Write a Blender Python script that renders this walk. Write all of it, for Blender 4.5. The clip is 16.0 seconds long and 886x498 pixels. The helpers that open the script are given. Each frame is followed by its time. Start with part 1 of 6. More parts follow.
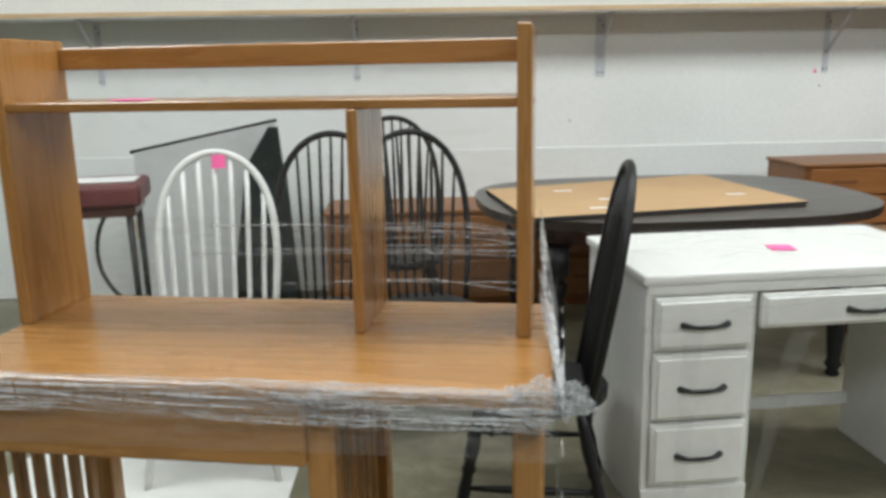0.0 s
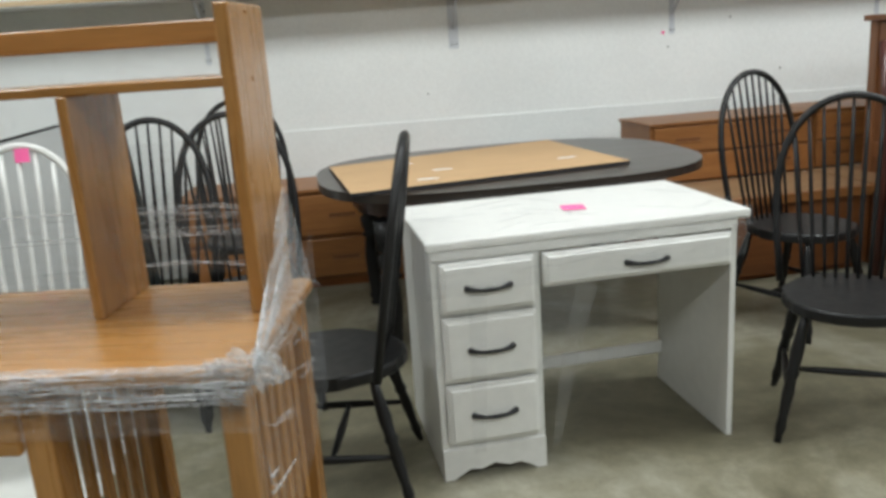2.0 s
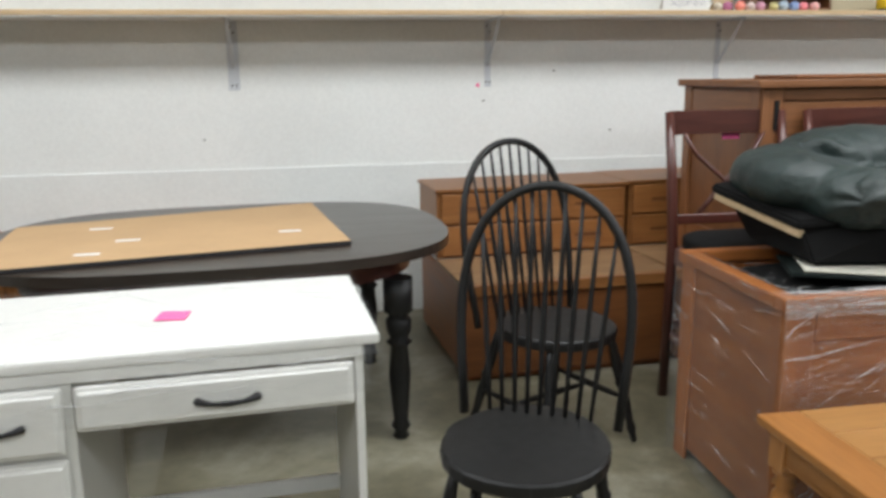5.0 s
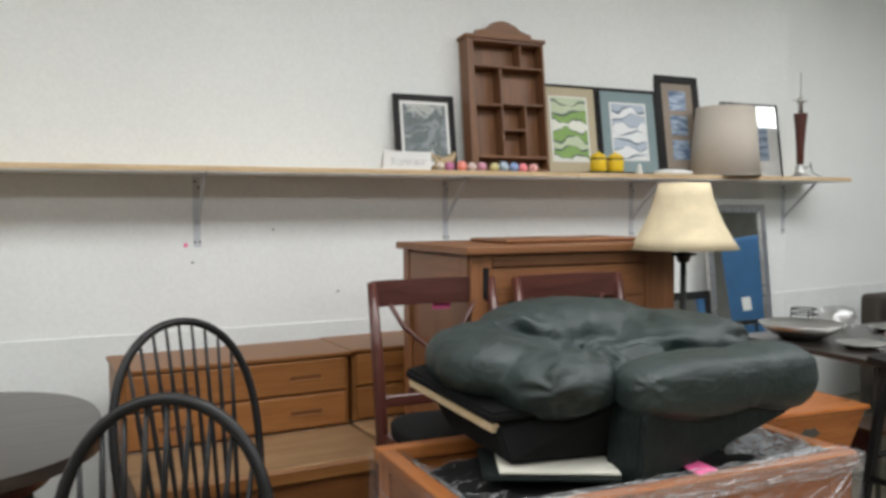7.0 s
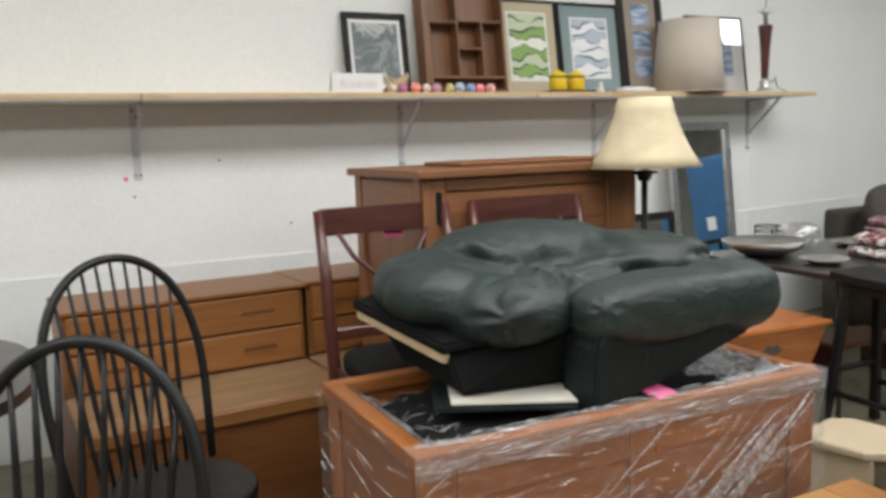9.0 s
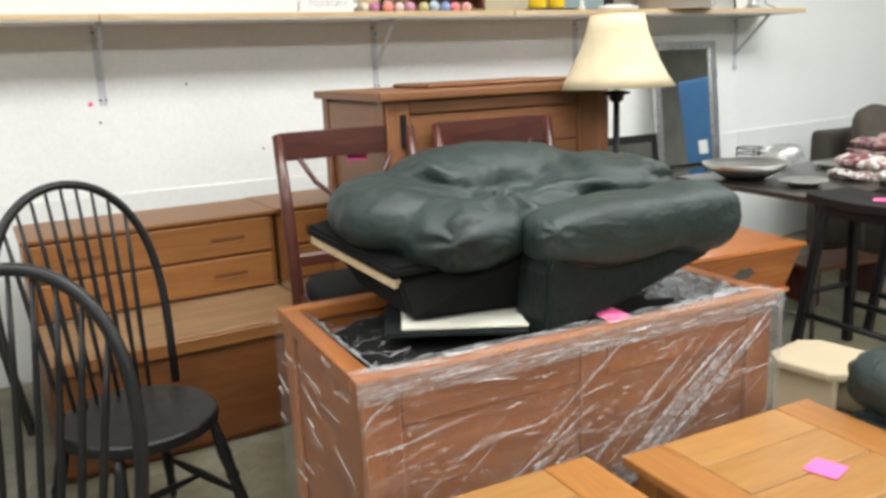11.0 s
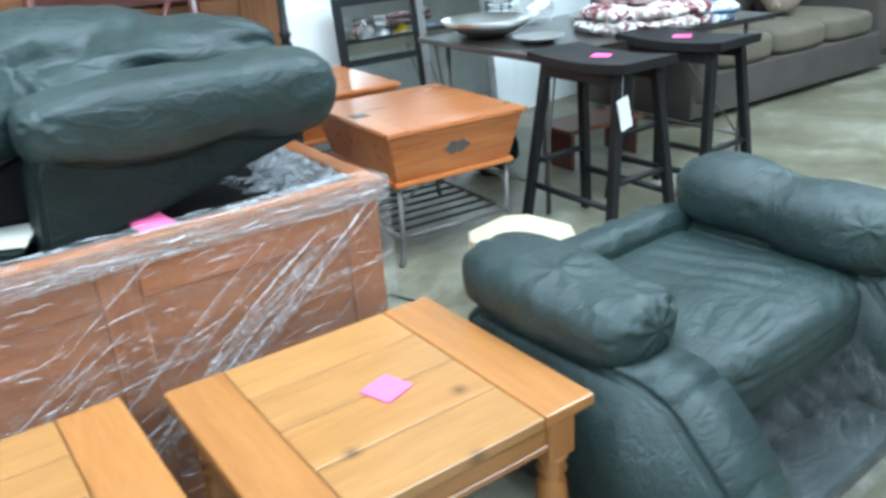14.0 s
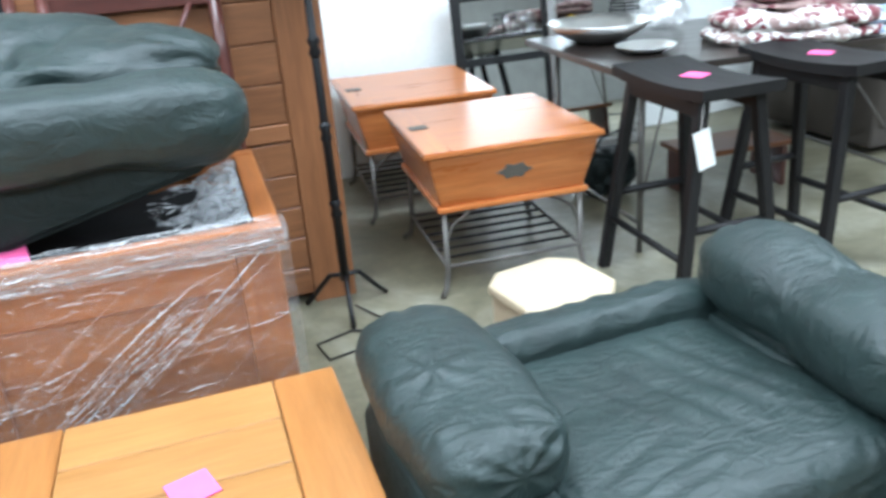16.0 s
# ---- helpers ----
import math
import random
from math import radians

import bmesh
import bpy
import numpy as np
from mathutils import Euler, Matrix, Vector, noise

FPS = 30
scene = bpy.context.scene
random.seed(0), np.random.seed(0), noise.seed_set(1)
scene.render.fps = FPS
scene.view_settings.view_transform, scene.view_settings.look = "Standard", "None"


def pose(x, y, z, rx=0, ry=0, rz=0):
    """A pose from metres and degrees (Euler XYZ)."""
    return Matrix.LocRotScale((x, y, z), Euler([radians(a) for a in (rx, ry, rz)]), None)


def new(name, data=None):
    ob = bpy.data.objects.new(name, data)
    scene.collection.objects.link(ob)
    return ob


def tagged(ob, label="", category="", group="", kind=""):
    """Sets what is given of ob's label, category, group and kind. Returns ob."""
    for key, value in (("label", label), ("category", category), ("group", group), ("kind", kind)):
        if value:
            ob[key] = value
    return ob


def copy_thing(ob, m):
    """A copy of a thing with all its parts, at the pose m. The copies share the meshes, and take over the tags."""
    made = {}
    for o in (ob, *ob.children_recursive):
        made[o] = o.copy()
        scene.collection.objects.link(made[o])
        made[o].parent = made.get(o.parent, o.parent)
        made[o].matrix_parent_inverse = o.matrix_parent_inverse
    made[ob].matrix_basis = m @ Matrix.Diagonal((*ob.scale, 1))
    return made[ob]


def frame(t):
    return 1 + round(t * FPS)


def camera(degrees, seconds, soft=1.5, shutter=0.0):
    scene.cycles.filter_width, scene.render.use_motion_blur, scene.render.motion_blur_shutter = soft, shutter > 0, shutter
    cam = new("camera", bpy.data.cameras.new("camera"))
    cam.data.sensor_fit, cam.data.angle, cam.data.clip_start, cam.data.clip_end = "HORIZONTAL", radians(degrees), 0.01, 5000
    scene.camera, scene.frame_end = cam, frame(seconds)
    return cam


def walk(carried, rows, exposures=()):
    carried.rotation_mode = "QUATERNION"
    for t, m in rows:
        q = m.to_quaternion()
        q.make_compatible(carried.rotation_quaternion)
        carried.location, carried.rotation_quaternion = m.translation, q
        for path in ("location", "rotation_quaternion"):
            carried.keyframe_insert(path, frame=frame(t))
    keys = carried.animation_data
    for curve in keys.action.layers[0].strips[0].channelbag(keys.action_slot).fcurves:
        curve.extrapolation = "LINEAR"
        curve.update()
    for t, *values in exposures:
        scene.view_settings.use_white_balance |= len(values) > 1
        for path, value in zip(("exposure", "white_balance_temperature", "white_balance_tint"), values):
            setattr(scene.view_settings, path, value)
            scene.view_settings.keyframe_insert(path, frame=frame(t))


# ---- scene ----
LENS = 57.8
cam = camera(LENS, 16.0, soft=3.3, shutter=0.4)
PATH = [
    (0.0, -0.0144, 0.0355, 1.3382, 77.383, 1.032, -2.869),
    (0.5, 0.0655, 0.0446, 1.3359, 77.268, 2.486, -4.195),
    (1.0, 0.1749, -0.0093, 1.3331, 78.390, 1.605, -1.212),
    (1.5, 0.2999, -0.0753, 1.3352, 77.660, 2.049, -3.599),
    (2.0, 0.4305, -0.0448, 1.3202, 75.532, 3.706, -7.793),
    (2.5, 0.5958, 0.1303, 1.2953, 74.481, 2.896, -5.326),
    (3.0, 0.8081, 0.1977, 1.3292, 76.766, 4.182, -6.477),
    (3.5, 1.0057, 0.1946, 1.3409, 77.014, 2.538, -6.254),
    (6.0, 1.7628, 0.5875, 1.4178, 79.281, 2.033, -15.179),
    (6.5, 1.8734, 0.6015, 1.4565, 84.688, 2.833, -19.571),
    (7.0, 1.9773, 0.7405, 1.4430, 87.416, 0.351, -25.005),
    (7.5, 2.0636, 0.8233, 1.4434, 84.607, 2.034, -23.011),
    (8.0, 2.0884, 0.8166, 1.4409, 84.806, 1.187, -25.150),
    (8.5, 2.0938, 0.8263, 1.4265, 83.819, 1.533, -25.898),
    (9.0, 2.0975, 0.8364, 1.4133, 82.391, 1.929, -27.281),
    (9.5, 2.1229, 0.8656, 1.4082, 79.314, 1.549, -29.489),
    (12.0, 2.3619, 0.6989, 1.3649, 74.520, 3.703, -25.281),
    (12.5, 2.4631, 0.6453, 1.3237, 68.746, 3.752, -25.775),
    (13.0, 2.5930, 0.6566, 1.3120, 67.351, 3.931, -29.560),
    (13.5, 2.8636, 0.6953, 1.3045, 68.845, 1.184, -33.687),
    (14.0, 3.1001, 0.7316, 1.3127, 67.242, 3.580, -36.029),
    (14.5, 3.3538, 0.6733, 1.3248, 67.203, 2.600, -31.368),
    (15.0, 3.5414, 0.6906, 1.3301, 68.094, 3.320, -28.153),
    (15.5, 3.7360, 0.7211, 1.3159, 67.327, 3.397, -25.647),
    (16.0, 3.8779, 0.7508, 1.3062, 67.167, 4.287, -18.965),
]
walk(cam, [(t, pose(*row)) for t, *row in PATH], exposures=[(0.0, 0.04, 6450, 8), (2.5, 0.0, 6450, 8), (3.5, 0.0, 6400, 9), (6.0, 0.17, 6550, 12), (7.0, -0.02, 6600, 12), (7.5, -0.14, 6700, 12), (8.5, -0.04, 6750, 13), (9.5, 0.14, 6750, 12), (12.0, 0.72, 6700, 10), (13.0, 0.80, 6500, 8), (13.5, 0.96, 5750, 3), (14.5, 1.08, 5050, -2), (15.2, 1.10, 5100, 0), (16.0, 1.13, 5500, 6)])

# ---- light ----
world = bpy.data.worlds.new("hall_air")
scene.world = world
world.use_nodes = True
world.node_tree.nodes["Background"].inputs[0].default_value = (0.85, 0.93, 1.0, 1)
world.node_tree.nodes["Background"].inputs[1].default_value = 0.02

CEIL = 3.6
LIGHT_SPOTS = [(-2.6, 2.15), (0.4, 2.15), (3.4, 2.15), (6.4, 2.15), (9.4, 2.15), (-1.1, -1.4), (1.9, -1.4), (4.9, -1.4), (7.9, -1.4)]
TUBE_WATTS = (62, 42, 60, 54, 50, 52, 46, 54, 52)
for i, (lx, ly) in enumerate(LIGHT_SPOTS):
    lamp = bpy.data.lights.new("tube_light", "AREA")
    lamp.shape, lamp.size, lamp.size_y = "RECTANGLE", 2.4, 1.2
    lamp.energy = TUBE_WATTS[i]
    lamp.color = (0.96, 1.0, 1.03)
    ob = new("tube_light", lamp)
    ob.matrix_world = pose(lx, ly, CEIL - 0.09)


# ---- materials ----
def nodes(name):
    m = bpy.data.materials.new(name)
    m.use_nodes = True
    nt = m.node_tree
    return m, nt, nt.nodes["Principled BSDF"]


def link(nt, a, ao, b, bi):
    nt.links.new(a.outputs[ao], b.inputs[bi])


def coords(nt, scale, rot=(0, 0, 0)):
    tc = nt.nodes.new("ShaderNodeTexCoord")
    mp = nt.nodes.new("ShaderNodeMapping")
    mp.inputs["Scale"].default_value = scale
    mp.inputs["Rotation"].default_value = rot
    link(nt, tc, "Object", mp, "Vector")
    return mp


def noise_of(nt, vec, scale, detail=4.0, rough=0.55, dist=0.0):
    n = nt.nodes.new("ShaderNodeTexNoise")
    n.inputs["Scale"].default_value = scale
    n.inputs["Detail"].default_value = detail
    n.inputs["Roughness"].default_value = rough
    n.inputs["Distortion"].default_value = dist
    link(nt, vec, "Vector", n, "Vector")
    return n


def ramp_of(nt, src, stops, out="Fac"):
    r = nt.nodes.new("ShaderNodeValToRGB")
    while len(r.color_ramp.elements) < len(stops):
        r.color_ramp.elements.new(0.5)
    for e, (p, c) in zip(r.color_ramp.elements, stops):
        e.position, e.color = p, (*c, 1)
    link(nt, src, out, r, "Fac")
    return r


def mixed(nt, a, b, fac, mode="MIX"):
    x = nt.nodes.new("ShaderNodeMix")
    x.data_type, x.blend_type = "RGBA", mode
    if isinstance(fac, float):
        x.inputs[0].default_value = fac
    else:
        link(nt, fac[0], fac[1], x, 0)
    for src, i in ((a, 6), (b, 7)):
        if isinstance(src, tuple):
            x.inputs[i].default_value = (*src, 1)
        else:
            link(nt, src, "Color" if "Color" in src.outputs else 2, x, i)
    return x


def bump_to(nt, bsdf, src, out, strength, distance=0.01):
    b = nt.nodes.new("ShaderNodeBump")
    b.inputs["Strength"].default_value, b.inputs["Distance"].default_value = strength, distance
    link(nt, src, out, b, "Height")
    link(nt, b, "Normal", bsdf, "Normal")
    return b


def wood(name, dark, light, axis="x", rough=0.4, stretch=14.0, knots=False, vary=0.12, coat=0.0):
    m, nt, p = nodes(name)
    s = [stretch, stretch, stretch]
    s["xyz".index(axis)] = 1.1
    mp = coords(nt, s)
    info = nt.nodes.new("ShaderNodeObjectInfo")
    shift = nt.nodes.new("ShaderNodeVectorMath")
    shift.operation = "ADD"
    sc = nt.nodes.new("ShaderNodeMath")
    sc.operation = "MULTIPLY"
    sc.inputs[1].default_value = 37.0
    link(nt, info, "Random", sc, 0)
    link(nt, mp, "Vector", shift, 0)
    link(nt, sc, "Value", shift, 1)
    n = noise_of(nt, shift, 1.6, 6.0, 0.6, 0.8)
    fine = noise_of(nt, shift, 7.0, 3.0, 0.7, 0.2)
    mid = tuple((a + b) / 2 for a, b in zip(dark, light))
    r = ramp_of(nt, n, [(0.3, dark), (0.5, mid), (0.72, light)])
    f = ramp_of(nt, fine, [(0.35, (0.72, 0.72, 0.72)), (0.65, (1.0, 1.0, 1.0))])
    x = mixed(nt, r, f, 0.55, "MULTIPLY")
    hv = nt.nodes.new("ShaderNodeHueSaturation")
    val = nt.nodes.new("ShaderNodeMapRange")
    val.inputs[3].default_value, val.inputs[4].default_value = 1 - vary, 1 + vary
    link(nt, info, "Random", val, 0)
    link(nt, val, 0, hv, "Value")
    link(nt, x, 2, hv, "Color")
    last = hv
    if knots:
        kp = coords(nt, (1, 1, 1))
        kw = noise_of(nt, kp, 9.0, 2.0)
        kv = nt.nodes.new("ShaderNodeTexVoronoi")
        kv.voronoi_dimensions = "2D"
        kv.inputs["Scale"].default_value = 4.3
        link(nt, kp, "Vector", kv, "Vector")
        kc = ramp_of(nt, kv, [(0.5, (0, 0, 0)), (0.52, (1, 1, 1))], "Color")
        kr0 = ramp_of(nt, kv, [(0.02, (0.9, 0.9, 0.9)), (0.05, (0.55, 0.55, 0.55)), (0.11, (0, 0, 0))], "Distance")
        kr = mixed(nt, kr0, kc, 1.0, "MULTIPLY")
        last = mixed(nt, hv, tuple(0.3 * c for c in dark), (kr, 2))
    link(nt, last, "Color" if last is hv else 2, p, "Base Color")
    rr = nt.nodes.new("ShaderNodeMapRange")
    rr.inputs[3].default_value, rr.inputs[4].default_value = rough - 0.08, rough + 0.12
    link(nt, n, "Fac", rr, 0)
    link(nt, rr, 0, p, "Roughness")
    p.inputs["Coat Weight"].default_value = coat
    p.inputs["Coat Roughness"].default_value = 0.25
    bump_to(nt, p, fine, "Fac", 0.12, 0.002)
    return m


def plain(name, col, rough=0.5, metal=0.0, grain=40.0, amount=0.12, bump=0.1, blotch=3.0, coat=0.0):
    m, nt, p = nodes(name)
    mp = coords(nt, (1, 1, 1))
    n = noise_of(nt, mp, grain, 5.0)
    b = noise_of(nt, mp, blotch, 3.0)
    lo, hi = tuple(c * (1 - amount) for c in col), tuple(min(1, c * (1 + amount)) for c in col)
    r = ramp_of(nt, b, [(0.3, lo), (0.7, hi)])
    f = ramp_of(nt, n, [(0.3, (0.86, 0.86, 0.86)), (0.7, (1, 1, 1))])
    x = mixed(nt, r, f, 0.5, "MULTIPLY")
    link(nt, x, 2, p, "Base Color")
    rr = nt.nodes.new("ShaderNodeMapRange")
    rr.inputs[3].default_value, rr.inputs[4].default_value = max(0.03, rough - 0.1), min(1, rough + 0.1)
    link(nt, n, "Fac", rr, 0)
    link(nt, rr, 0, p, "Roughness")
    p.inputs["Metallic"].default_value = metal
    p.inputs["Coat Weight"].default_value = coat
    if bump:
        bump_to(nt, p, n, "Fac", bump, 0.003)
    return m


def leather(name, col):
    m, nt, p = nodes(name)
    mp = coords(nt, (1, 1, 1))
    big = noise_of(nt, mp, 4.0, 4.0, 0.6, 0.6)
    v = nt.nodes.new("ShaderNodeTexVoronoi")
    v.feature = "DISTANCE_TO_EDGE"
    v.inputs["Scale"].default_value = 160.0
    link(nt, mp, "Vector", v, "Vector")
    creases = noise_of(nt, coords(nt, (1.0, 2.6, 1.8), (0.3, 0.2, 0.5)), 11.0, 5.0, 0.55, 2.4)
    r = ramp_of(nt, big, [(0.3, tuple(c * 0.75 for c in col)), (0.72, tuple(c * 1.35 for c in col))])
    link(nt, r, "Color", p, "Base Color")
    rr = nt.nodes.new("ShaderNodeMapRange")
    rr.inputs[3].default_value, rr.inputs[4].default_value = 0.36, 0.6
    link(nt, creases, "Fac", rr, 0)
    link(nt, rr, 0, p, "Roughness")
    b1 = bump_to(nt, p, creases, "Fac", 0.47, 0.013)
    b2 = nt.nodes.new("ShaderNodeBump")
    b2.inputs["Strength"].default_value, b2.inputs["Distance"].default_value = 0.25, 0.001
    link(nt, v, "Distance", b2, "Height")
    link(nt, b1, "Normal", b2, "Normal")
    link(nt, b2, "Normal", p, "Normal")
    return m


def film_mat(name, haze=0.15, tint=(0.92, 0.95, 0.97), stretch=(3, 3, 30)):
    """Clear stretch film: mostly see-through, with glossy wrinkles and milky folds."""
    m, nt, p = nodes(name)
    out = nt.nodes["Material Output"]
    mp = coords(nt, stretch)
    n = noise_of(nt, mp, 3.0, 5.0, 0.65, 1.5)
    tr = nt.nodes.new("ShaderNodeBsdfTransparent")
    p.inputs["Base Color"].default_value = (*tint, 1)
    p.inputs["Roughness"].default_value = 0.12
    p.inputs["Specular IOR Level"].default_value = 0.8
    bump_to(nt, p, n, "Fac", 0.9, 0.02)
    r = ramp_of(nt, n, [(0.42, (haze * 0.45,) * 3), (0.62, (haze,) * 3), (0.78, (min(1, haze * 2.6),) * 3)])
    mix = nt.nodes.new("ShaderNodeMixShader")
    link(nt, r, "Color", mix, 0)
    link(nt, tr, 0, mix, 1)
    link(nt, p, 0, mix, 2)
    link(nt, mix, 0, out, "Surface")
    return m


def glass_mat(name):
    m, nt, p = nodes(name)
    out = nt.nodes["Material Output"]
    tr = nt.nodes.new("ShaderNodeBsdfTransparent")
    gl = nt.nodes.new("ShaderNodeBsdfGlossy")
    gl.inputs["Roughness"].default_value = 0.02
    mix = nt.nodes.new("ShaderNodeMixShader")
    mix.inputs[0].default_value = 0.14
    link(nt, tr, 0, mix, 1)
    link(nt, gl, 0, mix, 2)
    link(nt, mix, 0, out, "Surface")
    return m


def patched(name, cols, scale, rough=0.8, dist=0.6):
    """Cloth or print with irregular patches of several colours."""
    m, nt, p = nodes(name)
    mp = coords(nt, (1, 1, 1))
    n = noise_of(nt, mp, scale, 3.0, 0.6, dist)
    k = len(cols)
    r = ramp_of(nt, n, [(0.25 + 0.5 * i / max(1, k - 1), c) for i, c in enumerate(cols)])
    r.color_ramp.interpolation = "EASE" if dist < 1 else "CONSTANT"
    f = noise_of(nt, mp, 180.0, 2.0)
    x = mixed(nt, r, ramp_of(nt, f, [(0.3, (0.8, 0.8, 0.8)), (0.7, (1, 1, 1))]), 0.5, "MULTIPLY")
    link(nt, x, 2, p, "Base Color")
    p.inputs["Roughness"].default_value = rough
    bump_to(nt, p, f, "Fac", 0.2, 0.002)
    return m


def concrete():
    m, nt, p = nodes("polished_concrete")
    mp = coords(nt, (1, 1, 1))
    a = noise_of(nt, mp, 1.5, 7.0, 0.66, 0.7)
    b = noise_of(nt, mp, 12.0, 6.0, 0.7)
    c = noise_of(nt, mp, 90.0, 2.0)
    r = ramp_of(nt, a, [(0.3, (0.118, 0.106, 0.066)), (0.5, (0.205, 0.188, 0.126)), (0.68, (0.35, 0.332, 0.262))])
    f = ramp_of(nt, b, [(0.34, (0.62, 0.61, 0.57)), (0.62, (1, 1, 1))])
    x = mixed(nt, r, f, 0.8, "MULTIPLY")
    g = ramp_of(nt, c, [(0.4, (0.9, 0.9, 0.9)), (0.6, (1, 1, 1))])
    y = mixed(nt, x, g, 0.6, "MULTIPLY")
    link(nt, y, 2, p, "Base Color")
    rr = nt.nodes.new("ShaderNodeMapRange")
    rr.inputs[3].default_value, rr.inputs[4].default_value = 0.28, 0.55
    link(nt, b, "Fac", rr, 0)
    link(nt, rr, 0, p, "Roughness")
    bump_to(nt, p, b, "Fac", 0.08, 0.003)
    return m


M = {}
M["wall"] = plain("white_wall_paint", (0.84, 0.855, 0.835), 0.6, grain=60, amount=0.03, bump=0.02, blotch=1.2)
M["wall_low"] = plain("white_ledge_paint", (0.80, 0.82, 0.80), 0.5, grain=45, amount=0.04, bump=0.08, blotch=2.0)
M["bracket"] = plain("pale_grey_steel_paint", (0.60, 0.63, 0.66), 0.45, grain=40, amount=0.05, bump=0.03)
M["ceiling"] = plain("ceiling_paint", (0.55, 0.56, 0.55), 0.8, grain=30)
M["floor"] = concrete()
OAK_D, OAK_L = (0.33, 0.15, 0.036), (0.45, 0.22, 0.062)
for ax in "xyz":
    M["oak_" + ax] = wood("honey_oak_" + ax, OAK_D, OAK_L, ax, 0.26, coat=0.6)
    M["pine_" + ax] = wood("orange_pine_" + ax, (0.30, 0.120, 0.030), (0.385, 0.168, 0.047), ax, 0.3, stretch=10, coat=0.35)
    M["crate_" + ax] = wood("brown_chest_wood_" + ax, (0.24, 0.075, 0.017), (0.38, 0.135, 0.034), ax, 0.4)
    M["dresser_" + ax] = wood("golden_dresser_wood_" + ax, (0.225, 0.086, 0.023), (0.34, 0.146, 0.044), ax, 0.42)
    M["walnut_" + ax] = wood("brown_cabinet_wood_" + ax, (0.14, 0.06, 0.025), (0.25, 0.11, 0.045), ax, 0.42)
    M["cabinet_" + ax] = wood("orange_brown_cabinet_wood_" + ax, (0.18, 0.072, 0.028), (0.29, 0.122, 0.048), ax, 0.42)
    M["cherry_" + ax] = wood("reddish_tabletop_wood_" + ax, (0.42, 0.12, 0.025), (0.62, 0.23, 0.065), ax, 0.28, coat=0.4)
    M["mahog_" + ax] = wood("dark_mahogany_" + ax, (0.055, 0.014, 0.010), (0.11, 0.032, 0.022), ax, 0.3, coat=0.3)
    M["espresso_" + ax] = wood("espresso_wood_" + ax, (0.007, 0.0067, 0.0072), (0.014, 0.0125, 0.0125), ax, 0.5)
M["table_top"] = wood("dark_brown_tabletop", (0.016, 0.012, 0.010), (0.034, 0.025, 0.020), "x", 0.3, coat=0.3)
M["pine_plank"] = wood("knotty_pine_plank", (0.36, 0.168, 0.047), (0.44, 0.224, 0.074), "x", 0.3, stretch=10, knots=True, coat=0.35)
M["shelf"] = wood("raw_shelf_board", (0.55, 0.38, 0.20), (0.72, 0.55, 0.34), "x", 0.6, stretch=10)
for ax in "xyz":
    M["espresso_" + ax].node_tree.nodes["Principled BSDF"].inputs["Specular IOR Level"].default_value = 0.28
M["white"] = plain("white_furniture_paint", (0.72, 0.72, 0.69), 0.35, grain=25, amount=0.03, bump=0.05)
M["white_rough"] = plain("old_white_board", (0.70, 0.70, 0.66), 0.6, grain=14, amount=0.07)
M["grey_board"] = plain("greyish_white_board", (0.50, 0.51, 0.50), 0.6, grain=14, amount=0.07)
M["black"] = plain("black_chair_paint", (0.0095, 0.0095, 0.0098), 0.42, grain=30, amount=0.3, bump=0.06)
M["black"].node_tree.nodes["Principled BSDF"].inputs["Specular IOR Level"].default_value = 0.35
M["black_metal"] = plain("black_iron", (0.02, 0.02, 0.021), 0.42, 0.6, amount=0.3)
M["iron"] = plain("grey_wrought_iron", (0.16, 0.15, 0.135), 0.5, 0.5, grain=60, amount=0.3, bump=0.25)
M["chrome"] = plain("brushed_steel", (0.72, 0.72, 0.70), 0.38, 1.0, grain=70, amount=0.1, bump=0.05)
M["silver"] = plain("silver_frame", (0.55, 0.55, 0.54), 0.3, 0.9, amount=0.15)
M["mirror"] = plain("mirror_silvering", (0.86, 0.88, 0.87), 0.1, 1.0, grain=3, amount=0.01, bump=0)
M["mirror"].node_tree.nodes["Principled BSDF"].inputs["Roughness"].default_value = 0.02
for l in list(M["mirror"].node_tree.links):
    if l.to_socket.name == "Roughness":
        M["mirror"].node_tree.links.remove(l)
M["leather"] = leather("dark_green_leather", (0.0155, 0.027, 0.025))
M["leather_flat"] = leather("dark_green_vinyl", (0.011, 0.016, 0.015))
M["underlining"] = plain("black_dust_cover", (0.006, 0.006, 0.006), 0.9, grain=120, bump=0.3)
for nm in ("underlining", "leather_flat"):
    M[nm].node_tree.nodes["Principled BSDF"].inputs["Specular IOR Level"].default_value = 0.2
M["canvas"] = plain("cream_canvas", (0.60, 0.58, 0.50), 0.85, grain=140, bump=0.3)
M["ply"] = wood("raw_plywood_edge", (0.5, 0.36, 0.2), (0.68, 0.52, 0.33), "x", 0.7)
M["cardboard"] = plain("brown_cardboard", (0.55, 0.36, 0.19), 0.8, grain=50, amount=0.06, bump=0.08)
M["foam"] = plain("black_foam_edge", (0.02, 0.02, 0.022), 0.8)
M["film"] = film_mat("stretch_film", 0.11, stretch=(2.5, 2.5, 26))
M["film_thick"] = film_mat("bunched_stretch_film", 0.36, stretch=(2, 26, 26))
# Whitish haze that stands in for the glints along film wrinkles.
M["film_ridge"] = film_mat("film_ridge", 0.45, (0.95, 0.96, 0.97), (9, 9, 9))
M["hall"] = plain("dim_hall_paint", (0.36, 0.36, 0.34), 0.8, grain=20)
M["film_top"] = film_mat("white_creased_film", 0.05, (0.93, 0.94, 0.95), (5, 9, 9))
